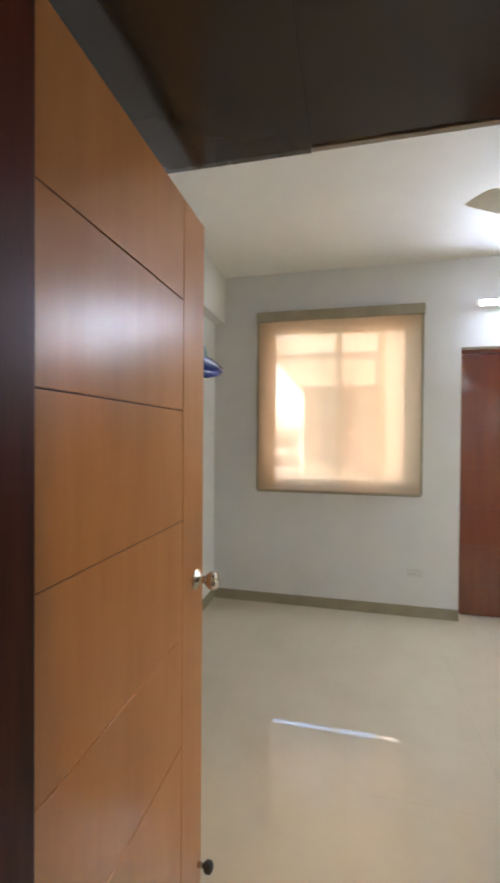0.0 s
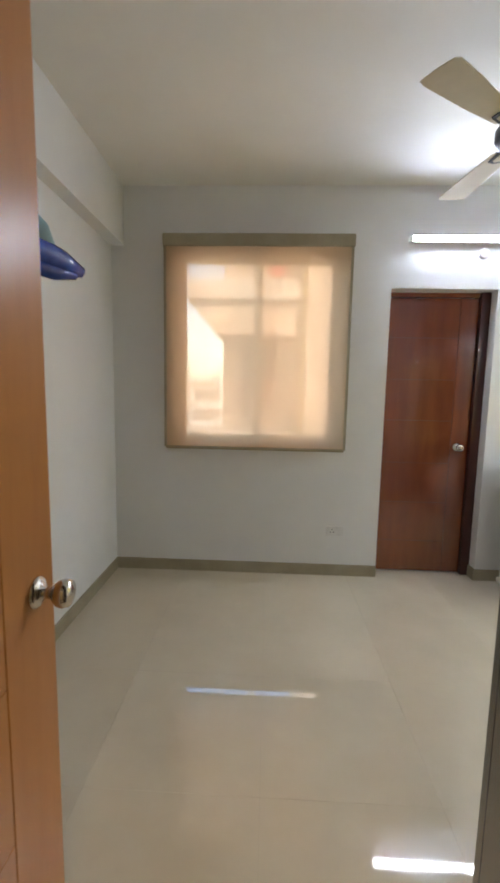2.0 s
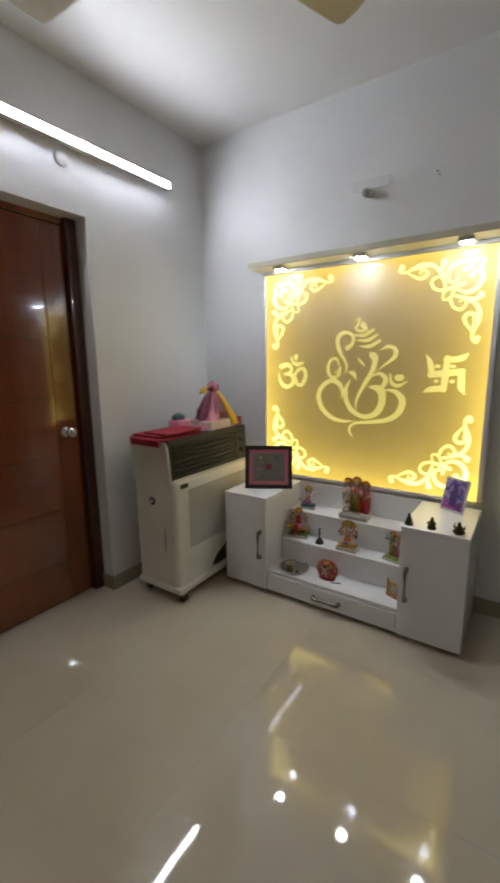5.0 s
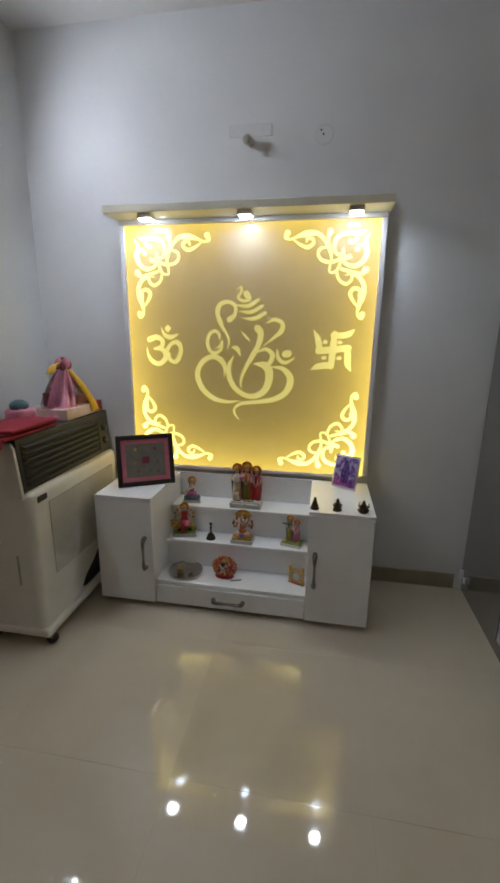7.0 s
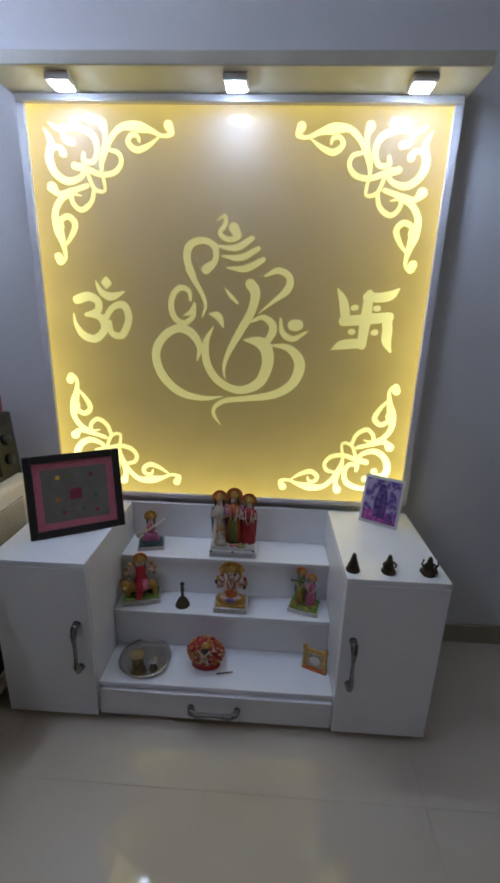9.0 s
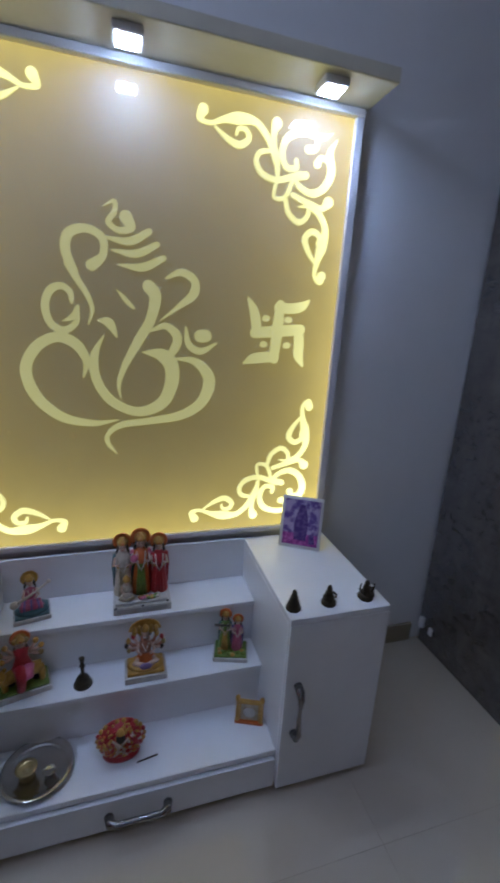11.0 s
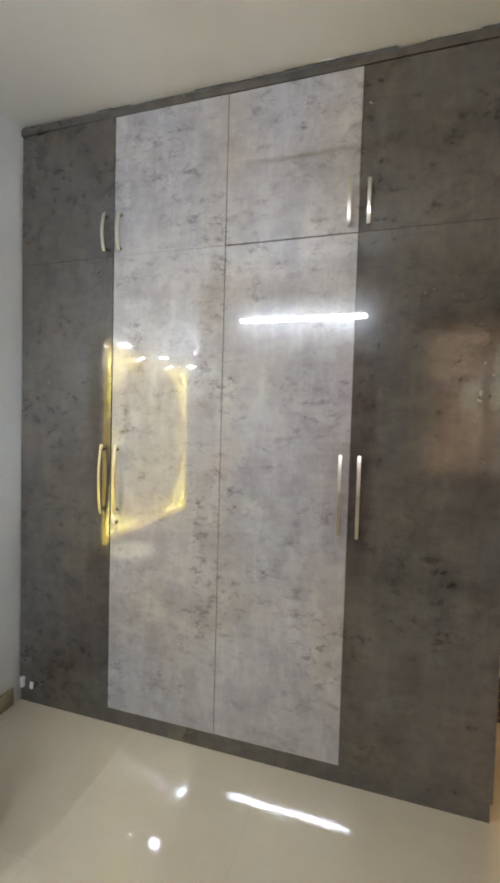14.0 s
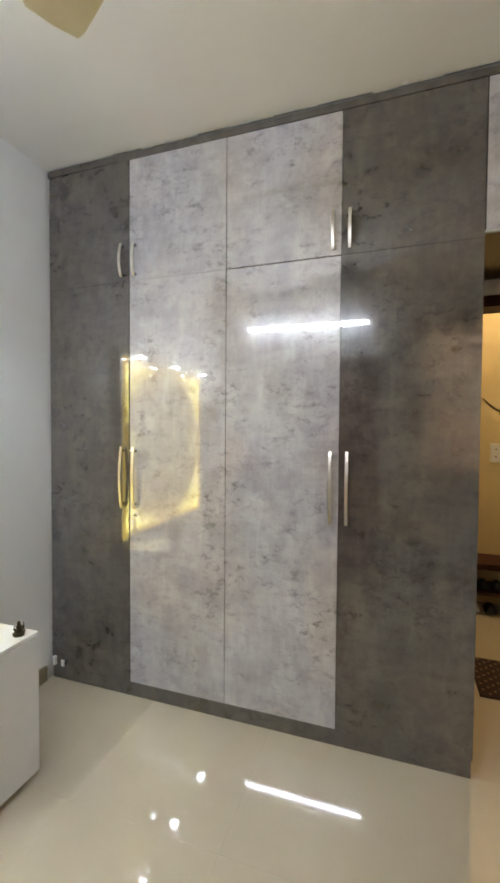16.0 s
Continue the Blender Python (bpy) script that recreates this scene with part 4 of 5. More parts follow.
part("back", Shape(WHITELAM).box((D - 0.012, -hy, S1[1] + 0.0005), (D, hy, 0.590), 0.001, seg=1), mid)
for y in (-0.3, 0.3):
    part("foot", Shape(RUBBER).lathe([(0.018, 0), (0.018, cabz)], c=(0.12, y, 0), n=12), mid, "short black foot")

# statues: each one plain painted mesh, facing -x


def head(s, x, y, z, r, halo, crown=True):
    """Face, black hair, gilt crown and a rimmed halo disc, looking to -x."""
    s.use(PALEFLESH).ball((x, y, z), (r * 0.9, r * 0.82, r * 1.1), 12)
    s.use(HAIR).ball((x + r * 0.35, y, z + r * 0.1), (r * 0.9, r * 1.0, r * 1.15), 12)
    for sd in (-1, 1):
        s.pipe([(x + r * 0.3, y + sd * r * 0.85, z), (x + r * 0.1, y + sd * r * 1.15, z - r * 1.1), (x + r * 0.4, y + sd * r * 1.2, z - r * 2.0)], [r * 0.35, r * 0.32, r * 0.12], 6)
        s.ball((x - r * 0.84, y + sd * r * 0.32, z + r * 0.15), (r * 0.08, r * 0.16, r * 0.09), 6)
    s.use(CRIMSON).ball((x - r * 0.82, y, z - r * 0.48), (r * 0.08, r * 0.2, r * 0.08), 6)
    turned = Matrix.Translation((x + r * 0.9, y, z + r * 0.75)) @ Matrix.Rotation(-math.pi / 2, 4, "Y")
    s.use(halo).lathe([(r * 1.95, 0), (r * 2.05, 0.0016), (r * 1.9, 0.0035), (r * 1.6, 0.0028)], m=turned, n=24)
    s.use(GOLD).lathe([(r * 1.25, 0.0025), (r * 1.2, 0.0040)], m=turned, n=20)
    if crown:
        s.lathe([(r * 0.92, 0), (r * 1.0, r * 0.25), (r * 0.72, r * 0.75), (r * 0.42, r * 1.15), (r * 0.1, r * 1.6)], c=(x, y, z + r * 0.55), n=14)
        s.use(CRIMSON).ball((x - r * 0.85, y, z + r * 0.85), (r * 0.16, r * 0.2, r * 0.24), 6)


def standing(s, x, y, z, h, robe, front, shawl, halo):
    """A slim standing robed figure of height h, looking to -x."""
    r = h * 0.115
    s.use(robe).lathe([(r * 1.2, 0), (r * 1.28, h * 0.04), (r * 1.0, h * 0.34), (r * 0.78, h * 0.48), (r * 0.98, h * 0.6), (r * 0.95, h * 0.68), (r * 0.35, h * 0.74)], c=(x, y, z), n=18, sx=0.8)
    for k in (-1, 0, 1):
        s.use(front).pipe([(x - r * 0.62, y + k * r * 0.25, z + h * 0.5), (x - r * 0.92, y + k * r * 0.45, z + h * 0.02)], [r * 0.16, r * 0.26], 7)
    for sd in (-1, 1):
        s.use(shawl).pipe([(x, y + sd * r * 0.95, z + h * 0.69), (x + r * 0.1, y + sd * r * 1.2, z + h * 0.5), (x + r * 0.2, y + sd * r * 1.15, z + h * 0.12)], [r * 0.34, r * 0.28, r * 0.16], 8)
        s.use(PALEFLESH).pipe([(x - r * 0.1, y + sd * r * 0.95, z + h * 0.66), (x - r * 0.5, y + sd * r * 1.15, z + h * 0.53), (x - r * 1.1, y + sd * r * 0.55, z + h * 0.57)], [r * 0.22, r * 0.2, r * 0.17], 7)
        s.use(GOLD).ball((x - r * 0.5, y + sd * r * 1.15, z + h * 0.53), (r * 0.26, r * 0.26, r * 0.12), 8)
    s.use(GOLD).lathe([(r * 0.84, 0), (r * 0.9, r * 0.1), (r * 0.84, r * 0.2)], c=(x, y, z + h * 0.47), n=16, sx=0.85)
    s.use(IVORY).pipe([(x - r * 0.6, y + r * 0.55, z + h * 0.7), (x - r * 0.95, y + r * 0.4, z + h * 0.52), (x - r * 1.0, y, z + h * 0.42), (x - r * 0.95, y - r * 0.4, z + h * 0.52), (x - r * 0.6, y - r * 0.55, z + h * 0.7)], r * 0.1, 6)
    s.use(PALEFLESH).rod((x, y, z + h * 0.72), (x, y, z + h * 0.8), r * 0.26, n=8)
    head(s, x - r * 0.1, y, z + h * 0.82, r * 0.62, halo)


def seated_body(s, x, y, z, h, robe, chest, legs):
    """A cross-legged figure of height h, without its head."""
    r = h * 0.15
    s.use(robe).lathe([(r * 1.5, 0), (r * 1.6, h * 0.06), (r * 1.15, h * 0.2), (r * 0.8, h * 0.3)], c=(x, y, z), n=18, sx=0.75)
    s.use(chest).lathe([(r * 0.8, 0), (r * 0.95, h * 0.16), (r * 0.9, h * 0.26), (r * 0.3, h * 0.34)], c=(x, y, z + h * 0.26), n=16, sx=0.75)
    for sd in (-1, 1):
        s.use(legs).pipe([(x - r * 0.2, y + sd * r * 0.9, z + h * 0.12), (x - r * 0.9, y + sd * r * 1.55, z + h * 0.11), (x - r * 1.3, y + sd * r * 0.6, z + h * 0.08), (x - r * 1.35, y - sd * r * 0.3, z + h * 0.06)], [r * 0.42, r * 0.46, r * 0.38, r * 0.2], 9)
        s.use(PALEFLESH).pipe([(x, y + sd * r * 0.9, z + h * 0.53), (x - r * 0.4, y + sd * r * 1.25, z + h * 0.36), (x - r * 1.1, y + sd * r * 0.7, z + h * 0.34)], [r * 0.26, r * 0.22, r * 0.18], 7)
    s.use(IVORY).pipe([(x - r * 0.5, y + r * 0.5, z + h * 0.56), (x - r * 0.85, y, z + h * 0.38), (x - r * 0.5, y - r * 0.5, z + h * 0.56)], r * 0.1, 6)
    return r


def plinth(w, d, h, top=None):
    s = Shape(MARBLE).box((-d / 2, -w / 2, 0), (d / 2, w / 2, h), 0.0025)
    if top:
        s.use(top).box((-d / 2 + 0.004, -w / 2 + 0.004, h - 0.001), (d / 2 - 0.004, w / 2 - 0.004, h + 0.006), 0.003)
    return s


def statue(s, name, at, label, turn=0.0):
    return whole(name, s, at, label, "statue", "shrine statues", turn)


rng = random.Random(9)
s = plinth(0.170, 0.095, 0.026)
s.use(MARBLE).box((-0.040, -0.076, 0.0255), (0.044, 0.080, 0.036), 0.004)
s.use(EDGEBAND).box((-0.0485, -0.074, 0.006), (-0.0470, 0.074, 0.019))
for x, y, z in ((-0.046, 0.078, 0.024), (-0.046, 0.0, 0.024), (-0.040, -0.074, 0.027)):
    s.use(HAIR).ball((x, y, z), (0.004, 0.005, 0.003), 7)
standing(s, 0.014, 0.055, 0.035, 0.196, IVORY, CREAM, TEAL, ORANGE)
standing(s, 0.014, 0.002, 0.035, 0.208, ORANGE, GREEN, ROSE, ORANGE)
standing(s, 0.012, -0.052, 0.035, 0.190, CRIMSON, CRIMSON, CRIMSON, ORANGE)
s.use(ROSE).ball((-0.008, 0.022, 0.163), (0.010, 0.012, 0.012), 10)
r = seated_body(s, -0.018, 0.046, 0.036, 0.085, IVORY, IVORY, CREAM)
s.use(PALEFLESH).ball((-0.022, 0.046, 0.093), (0.008, 0.008, 0.010), 10).use(GOLD).lathe([(0.011, 0), (0.012, 0.006), (0.007, 0.014), (0.002, 0.020)], c=(-0.020, 0.046, 0.097), n=12)
for k in range(14):
    s.use((OCHRE, ROSE, GREEN, IVORY, OCHRE)[k % 5]).ball((-0.026 + rng.uniform(-0.006, 0.012), rng.uniform(-0.052, 0.012), 0.039), (0.006, 0.008, 0.005), 7)
statue(s, "triple_statue", (2.655, 2.556, S1[1]), "three standing painted deity statues with orange halos on a white base")

s = plinth(0.098, 0.075, 0.014, TEAL)
s.use(TEAL).lathe([(0.046, 0), (0.044, 0.012), (0.030, 0.018)], c=(0, 0, 0.018), n=16, sx=0.75)
r = seated_body(s, 0, 0, 0.030, 0.108, ROSE, ROSE, ROSE)
s.use(IVORY).pipe([(-0.026, 0.046, 0.060), (-0.030, 0.0, 0.086), (-0.026, -0.048, 0.116)], [0.005, 0.0035, 0.003], 8).ball((-0.026, 0.042, 0.062), (0.010, 0.012, 0.012), 10).ball((-0.026, -0.048, 0.117), (0.005, 0.006, 0.006), 8)
for k in range(9):
    s.use((ROSE, VIOLET, ROSE)[k % 3]).pipe([(-0.012, -0.022 + 0.0055 * k, 0.060), (-0.024, -0.026 + 0.0065 * k, 0.034)], [0.003, 0.0045], 6)
head(s, -0.004, 0, 0.112, 0.0115, OCHRE)
statue(s, "seated_statue", (2.665, 2.868, S1[1]), "small painted goddess statue in rose robes holding a pale lute", 12)

s = plinth(0.130, 0.085, 0.018, GREEN)
s.use(OCHRE).pipe([(-0.010, 0.050, 0.050), (0.0, 0.010, 0.056), (0.004, -0.046, 0.052)], [0.016, 0.020, 0.018], 12).ball((-0.014, 0.056, 0.068), (0.016, 0.017, 0.018), 12).ball((-0.028, 0.057, 0.063), (0.009, 0.010, 0.009), 10)
for sd in (-1, 1):
    s.ball((-0.010, 0.056 + sd * 0.013, 0.084), (0.004, 0.006, 0.007), 8)
for y, x in ((0.046, -0.020), (0.040, 0.012), (-0.046, -0.014), (-0.044, 0.014)):
    s.pipe([(x * 0.6, y, 0.050), (x, y, 0.022)], [0.010, 0.007], 8)
s.use(HAIR).ball((-0.004, 0.030, 0.028), (0.008, 0.010, 0.006), 8).ball((-0.004, -0.030, 0.028), (0.008, 0.010, 0.006), 8)
s.use(CRIMSON).lathe([(0.026, 0), (0.028, 0.012), (0.019, 0.040), (0.016, 0.054), (0.020, 0.074), (0.007, 0.088)], c=(-0.002, 0, 0.056), n=16, sx=0.75)
s.pipe([(-0.012, 0.006, 0.076), (-0.034, 0.004, 0.068), (-0.038, 0.008, 0.026)], [0.017, 0.015, 0.011], 10).use(ROSE).pipe([(-0.012, -0.014, 0.078), (-0.036, -0.014, 0.066), (-0.030, 0.010, 0.052)], [0.015, 0.012, 0.009], 10)
for k in range(8):
    a = radians(-20 + 220 * k / 7)
    tip = (-0.004, 0.050 * math.cos(a), 0.118 + 0.040 * math.sin(a))
    s.use(PALEFLESH).pipe([(0.0, 0.016 * math.cos(a), 0.116), (-0.004, 0.036 * math.cos(a), 0.112 + 0.022 * math.sin(a)), tip], [0.0055, 0.0048, 0.004], 7)
    s.use((GOLD, LAMPBRASS, OCHRE)[k % 3]).ball(tip, (0.006, 0.008, 0.009), 8)
head(s, -0.006, 0, 0.150, 0.0125, ORANGE)
statue(s, "seated_statue", (2.560, 2.880, S2[1]), "painted goddess statue in red riding a yellow lion", 14)

s = plinth(0.118, 0.080, 0.020)
s.use(GOLD).box((-0.034, -0.052, 0.0195), (0.034, 0.052, 0.030), 0.003).use(OCHRE).lathe([(0.050, 0), (0.054, 0.006), (0.046, 0.013)], c=(0, 0, 0.028), n=18, sx=0.66)
r = seated_body(s, 0, 0, 0.038, 0.128, ORANGE, SKIN, PALEFLESH)
s.use(VIOLET).ball((-0.030, 0, 0.048), (0.007, 0.018, 0.010), 12)
for k in range(10):
    a = radians(-28 + 236 * k / 9)
    tip = (0.004, 0.052 * math.cos(a), 0.098 + 0.036 * math.sin(a))
    s.use(PALEFLESH if k % 2 else SKIN).pipe([(0.002, 0.018 * math.cos(a), 0.098), (0.0, 0.038 * math.cos(a), 0.092 + 0.020 * math.sin(a)), tip], [0.006, 0.005, 0.0042], 7)
    s.use((LAMPBRASS, HAIR, GOLD, CRIMSON)[k % 4]).ball(tip, (0.006, 0.007, 0.010), 8)
s.use(GOLD).prism([(0.046 * math.cos(radians(180 * k / 12)), 0.036 * math.sin(radians(180 * k / 12))) for k in range(13)], 0.010, 0.014, Matrix(((0, 0, 1, 0), (1, 0, 0, 0), (0, 1, 0, 0.138), (0, 0, 0, 1))))
for dy in (-0.030, -0.016, 0.016, 0.030):
    s.use(OCHRE).ball((0.002, dy, 0.146 - abs(dy) * 0.2), (0.008, 0.008, 0.010), 10).use(GOLD).lathe([(0.008, 0), (0.006, 0.008), (0.001, 0.014)], c=(0.002, dy, 0.152 - abs(dy) * 0.2), n=10)
s.use(PALEFLESH).ball((-0.008, 0, 0.144), (0.011, 0.010, 0.013), 12).use(GOLD).lathe([(0.011, 0), (0.012, 0.004), (0.008, 0.012), (0.002, 0.020)], c=(-0.006, 0, 0.150), n=14)
statue(s, "seated_statue", (2.540, 2.553, S2[1]), "painted many-armed seated deity statue with a gilt arched crown")

s = plinth(0.108, 0.080, 0.014, GREEN)
for k in range(12):
    s.use((GREEN, OCHRE)[k % 3 == 0]).ball((rng.uniform(-0.030, 0.010), rng.uniform(-0.042, 0.042), 0.021), (0.008, 0.009, 0.005), 7)
standing(s, 0.006, 0.020, 0.018, 0.136, GREEN, OCHRE, TEAL, ORANGE)
standing(s, 0.002, -0.019, 0.018, 0.122, ROSE, ROSE, VIOLET, ORANGE)
s.use(HAIR).pipe([(-0.014, 0.004, 0.114), (-0.016, 0.052, 0.116)], [0.0028, 0.004], 7)
statue(s, "couple_statue", (2.555, 2.290, S2[1]), "painted statue of a standing couple with a flute on green", -16)
for y, hgt in ((2.183, 0.066), (2.081, 0.064), (1.967, 0.062)):
    s = Shape(BRASS)
    s.lathe([(0.024, 0), (0.025, 0.006), (0.019, 0.010), (0.020, 0.018), (0.016, 0.028), (0.013, 0.036), (0.012, 0.044), (0.006, 0.050)], n=14)
    s.ball((0, 0, 0.050), (0.009, 0.009, 0.010), 10).lathe([(0.009, 0), (0.006, 0.008), (0.001, 0.014)], c=(0, 0, 0.055), n=10)
    for sd in (-1, 1) if hgt < 0.066 else ():
        s.pipe([(0, sd * 0.012, 0.040), (-0.006, sd * 0.022, 0.034), (-0.010, sd * 0.018, 0.024)], 0.0038, 6)
        s.ball((-0.008, sd * 0.012, 0.013), (0.010, 0.010, 0.006), 8)
    if hgt < 0.063:
        s.pipe([(0, 0.016, 0.02), (0.0, 0.026, 0.04), (0.0, 0.022, 0.056)], 0.004, 6)
        s.pipe([(0, -0.016, 0.02), (0.0, -0.028, 0.036), (0.0, -0.026, 0.050)], 0.004, 6).ball((0, 0.0, 0.012), (0.022, 0.032, 0.012), 12)
    for v in s.bm.verts:
        v.co *= 0.84
    whole("brass_idol", s, (2.352, y, cabt), "tiny dark brass idol on the cabinet top", "statue", "brass idols")

s = Shape(CRIMSON).ball((0, 0, 0.056), (0.034, 0.060, 0.056), 24)
s.lathe([(0.048, 0), (0.050, 0.008), (0.040, 0.022)], n=20, sx=0.6)
rng = random.Random(5)
for k in range(190):
    a, q = rng.uniform(0, 2 * math.pi), math.sqrt(rng.random())
    y, z = 0.059 * q * math.cos(a), 0.055 * q * math.sin(a)
    s.use(rng.choice((CRIMSON, CRIMSON, GOLD, IVORY, OCHRE, ORANGE, GOLD, CRIMSON))).ball((-0.034 * math.sqrt(1.02 - q * q), y, 0.056 + z), (0.004, rng.uniform(0.003, 0.006), rng.uniform(0.003, 0.006)), 6)
for k in range(22):
    a = 2 * math.pi * k / 22
    s.use((GOLD, CRIMSON, OCHRE)[k % 3]).ball((0.0, 0.060 * math.cos(a), 0.056 + 0.056 * math.sin(a)), (0.006, 0.007, 0.007), 7)
s.use(IVORY).pipe([(-0.037, -0.018, 0.088), (-0.040, 0.008, 0.058), (-0.036, -0.016, 0.034)], 0.0026, 6).pipe([(-0.037, 0.020, 0.088), (-0.040, -0.008, 0.058), (-0.036, 0.018, 0.036)], 0.0026, 6)
s.use(HAIR).ball((-0.030, 0, 0.084), (0.010, 0.013, 0.014), 10).use(GOLD).lathe([(0.012, 0), (0.013, 0.004), (0.006, 0.014)], c=(-0.022, 0, 0.092), n=12)
whole("round_statue", s, (2.425, 2.625, S3[1]), "round red and gold dressed deity figure on the lower shelf", "statue", "shrine statues")
s = Shape(BRASS).rod((0, 0, 0), (0, -0.055, 0.012), 0.0025, n=6)
whole("incense_stick", s, (2.385, 2.585, S3[1] + 0.003), "thin dark stick lying on the lower shelf", "incense stick")

pl = thing("steel_plate", (2.425, 2.835, S3[1]), "round polished steel offering plate on the lower shelf", "plate")
part("dish", Shape(STEEL).lathe([(0.060, 0.0), (0.070, 0.002), (0.084, 0.014), (0.088, 0.015), (0.086, 0.018), (0.070, 0.006), (0.058, 0.004)], n=36), pl)
part("oil_lamp", Shape(LAMPBRASS).lathe([(0.014, 0.004), (0.020, 0.010), (0.012, 0.018), (0.024, 0.030), (0.027, 0.036), (0.018, 0.034), (0.004, 0.030)], c=(-0.012, 0.022, 0), n=18), pl, "small brass lamp")
part("cup", Shape(STEEL).lathe([(0.010, 0.004), (0.014, 0.016), (0.016, 0.020), (0.012, 0.018)], c=(-0.018, -0.032, 0), n=16), pl, "small steel cup")
s = Shape(BRASS).lathe([(0.026, 0), (0.024, 0.006), (0.018, 0.020), (0.012, 0.030), (0.005, 0.034), (0.005, 0.055), (0.008, 0.062), (0.005, 0.070), (0.007, 0.082), (0.009, 0.088), (0.002, 0.094)], n=20)
whole("hand_bell", s, (2.535, 2.726, S2[1]), "small dark brass hand bell with an upright handle", "bell")
gb = thing("gilt_photo_stand", (2.435, 2.255, S3[1]), "small gilt framed icon with two pillars", "icon", turn=-22)
part("plate", Shape(GOLD).box((-0.004, -0.036, 0.0), (0.004, 0.036, 0.078), 0.002), gb)
part("icon", Shape(CREAM).box((-0.0065, -0.026, 0.012), (-0.0042, 0.026, 0.066)).use(MARBLE).lathe([(0.018, 0), (0.016, 0.002)], m=Matrix.Translation((-0.0065, 0, 0.038)) @ Matrix.Rotation(-math.pi / 2, 4, "Y")), gb, "pale icon picture")
for y in (-0.036, 0.036):
    part("pillar", Shape(GOLD).lathe([(0.008, 0), (0.006, 0.012), (0.005, 0.075), (0.008, 0.082), (0.007, 0.092), (0.001, 0.098)], c=(-0.005, y, 0), n=12), gb)
part("foot", Shape(ORANGE).box((-0.014, -0.042, 0), (0.014, 0.042, 0.007), 0.002), gb, "red and gilt base strip")

cd = thing("acrylic_card", (2.640, 2.047, cabt), "purple and white printed acrylic photo stand on the cabinet", "card", turn=-30)
tl = Matrix.Rotation(radians(14), 4, "Y")
part("card", Shape(CARD).box((-0.002, -0.060, 0.012), (0.002, 0.060, 0.165), 0.001, m=tl), cd, "purple print with pale figures")
part("print_ground", Shape(PINKPRINT).box((-0.0026, -0.058, 0.014), (-0.0019, 0.058, 0.052), m=tl), cd, "magenta lower part of the print")
s = Shape(DARKPRINT)
s.prism([(-0.020, 0.030), (0.020, 0.030), (0.024, 0.085), (0.016, 0.120), (0.008, 0.148), (-0.008, 0.148), (-0.018, 0.118), (-0.024, 0.085)], -0.0034, -0.0024, tl @ Matrix(((0, 0, 1, 0), (1, 0, 0, 0), (0, 1, 0, 0), (0, 0, 0, 1))))
s.prism([(-0.050, 0.022), (-0.030, 0.020), (-0.028, 0.052), (-0.044, 0.058)], -0.0034, -0.0024, tl @ Matrix(((0, 0, 1, 0), (1, 0, 0, 0), (0, 1, 0, 0), (0, 0, 0, 1))))
part("print_motif", s, cd, "dark violet motif in the print")
part("acrylic_sheet", Shape(WHITEPLASTIC).box((0.0025, -0.069, 0.0), (0.006, 0.069, 0.175), 0.001, m=tl), cd, "clear white acrylic back")
part("strut", Shape(WHITEPLASTIC).box((0.0, -0.02, 0.0), (0.055, 0.02, 0.003)), cd)

# ---- framed picture on the left-hand cabinet ----
pf = thing("picture_frame", (2.487, 3.052, cabt), "black framed dark picture with a pink mount leaning on the cabinet", "picture frame", turn=29)
tl = Matrix.Rotation(radians(13), 4, "Y")
W, HT = 0.145, 0.265
s = Shape(BLACKFRAME)
s.box((-0.010, -W, 0), (0.008, -W + 0.024, HT), 0.003, tl).box((-0.010, W - 0.024, 0), (0.008, W, HT), 0.003, tl).box((-0.010, -W + 0.024, 0), (0.008, W - 0.024, 0.024), 0.003, tl).box((-0.010, -W + 0.024, HT - 0.024), (0.008, W - 0.024, HT), 0.003, tl)
part("border", s, pf, "black moulded border")
part("mount", Shape(PINKMAT).box((-0.003, -W + 0.022, 0.022), (0.001, W - 0.022, HT - 0.022), m=tl), pf, "pink mount")
part("artwork", Shape(ARTDARK).box((-0.0045, -W + 0.046, 0.046), (-0.0032, W - 0.046, HT - 0.046), m=tl), pf, "dark artwork with small coloured dots")
part("dot", Shape(MAROON).box((-0.0058, -0.018, 0.115), (-0.0047, 0.018, 0.150), m=tl), pf, "small maroon square")
for y, z, mt in ((0.05, 0.19, YELLOW), (0.02, 0.195, GREEN), (-0.05, 0.19, MAROON), (0.055, 0.12, ORANGE), (-0.06, 0.12, TEAL), (0.04, 0.075, MAROON), (-0.02, 0.08, TEAL), (-0.06, 0.07, MAROON)):
    part("dot", Shape(mt).box((-0.0058, y - 0.006, z - 0.006), (-0.0047, y + 0.006, z + 0.006), m=tl), pf)
part("strut", Shape(BLACKFRAME).box((0.062, -0.03, 0.0), (0.066, 0.03, 0.16), m=Matrix.Rotation(radians(-14), 4, "Y") @ Matrix.Translation((0.02, 0, 0))), pf)

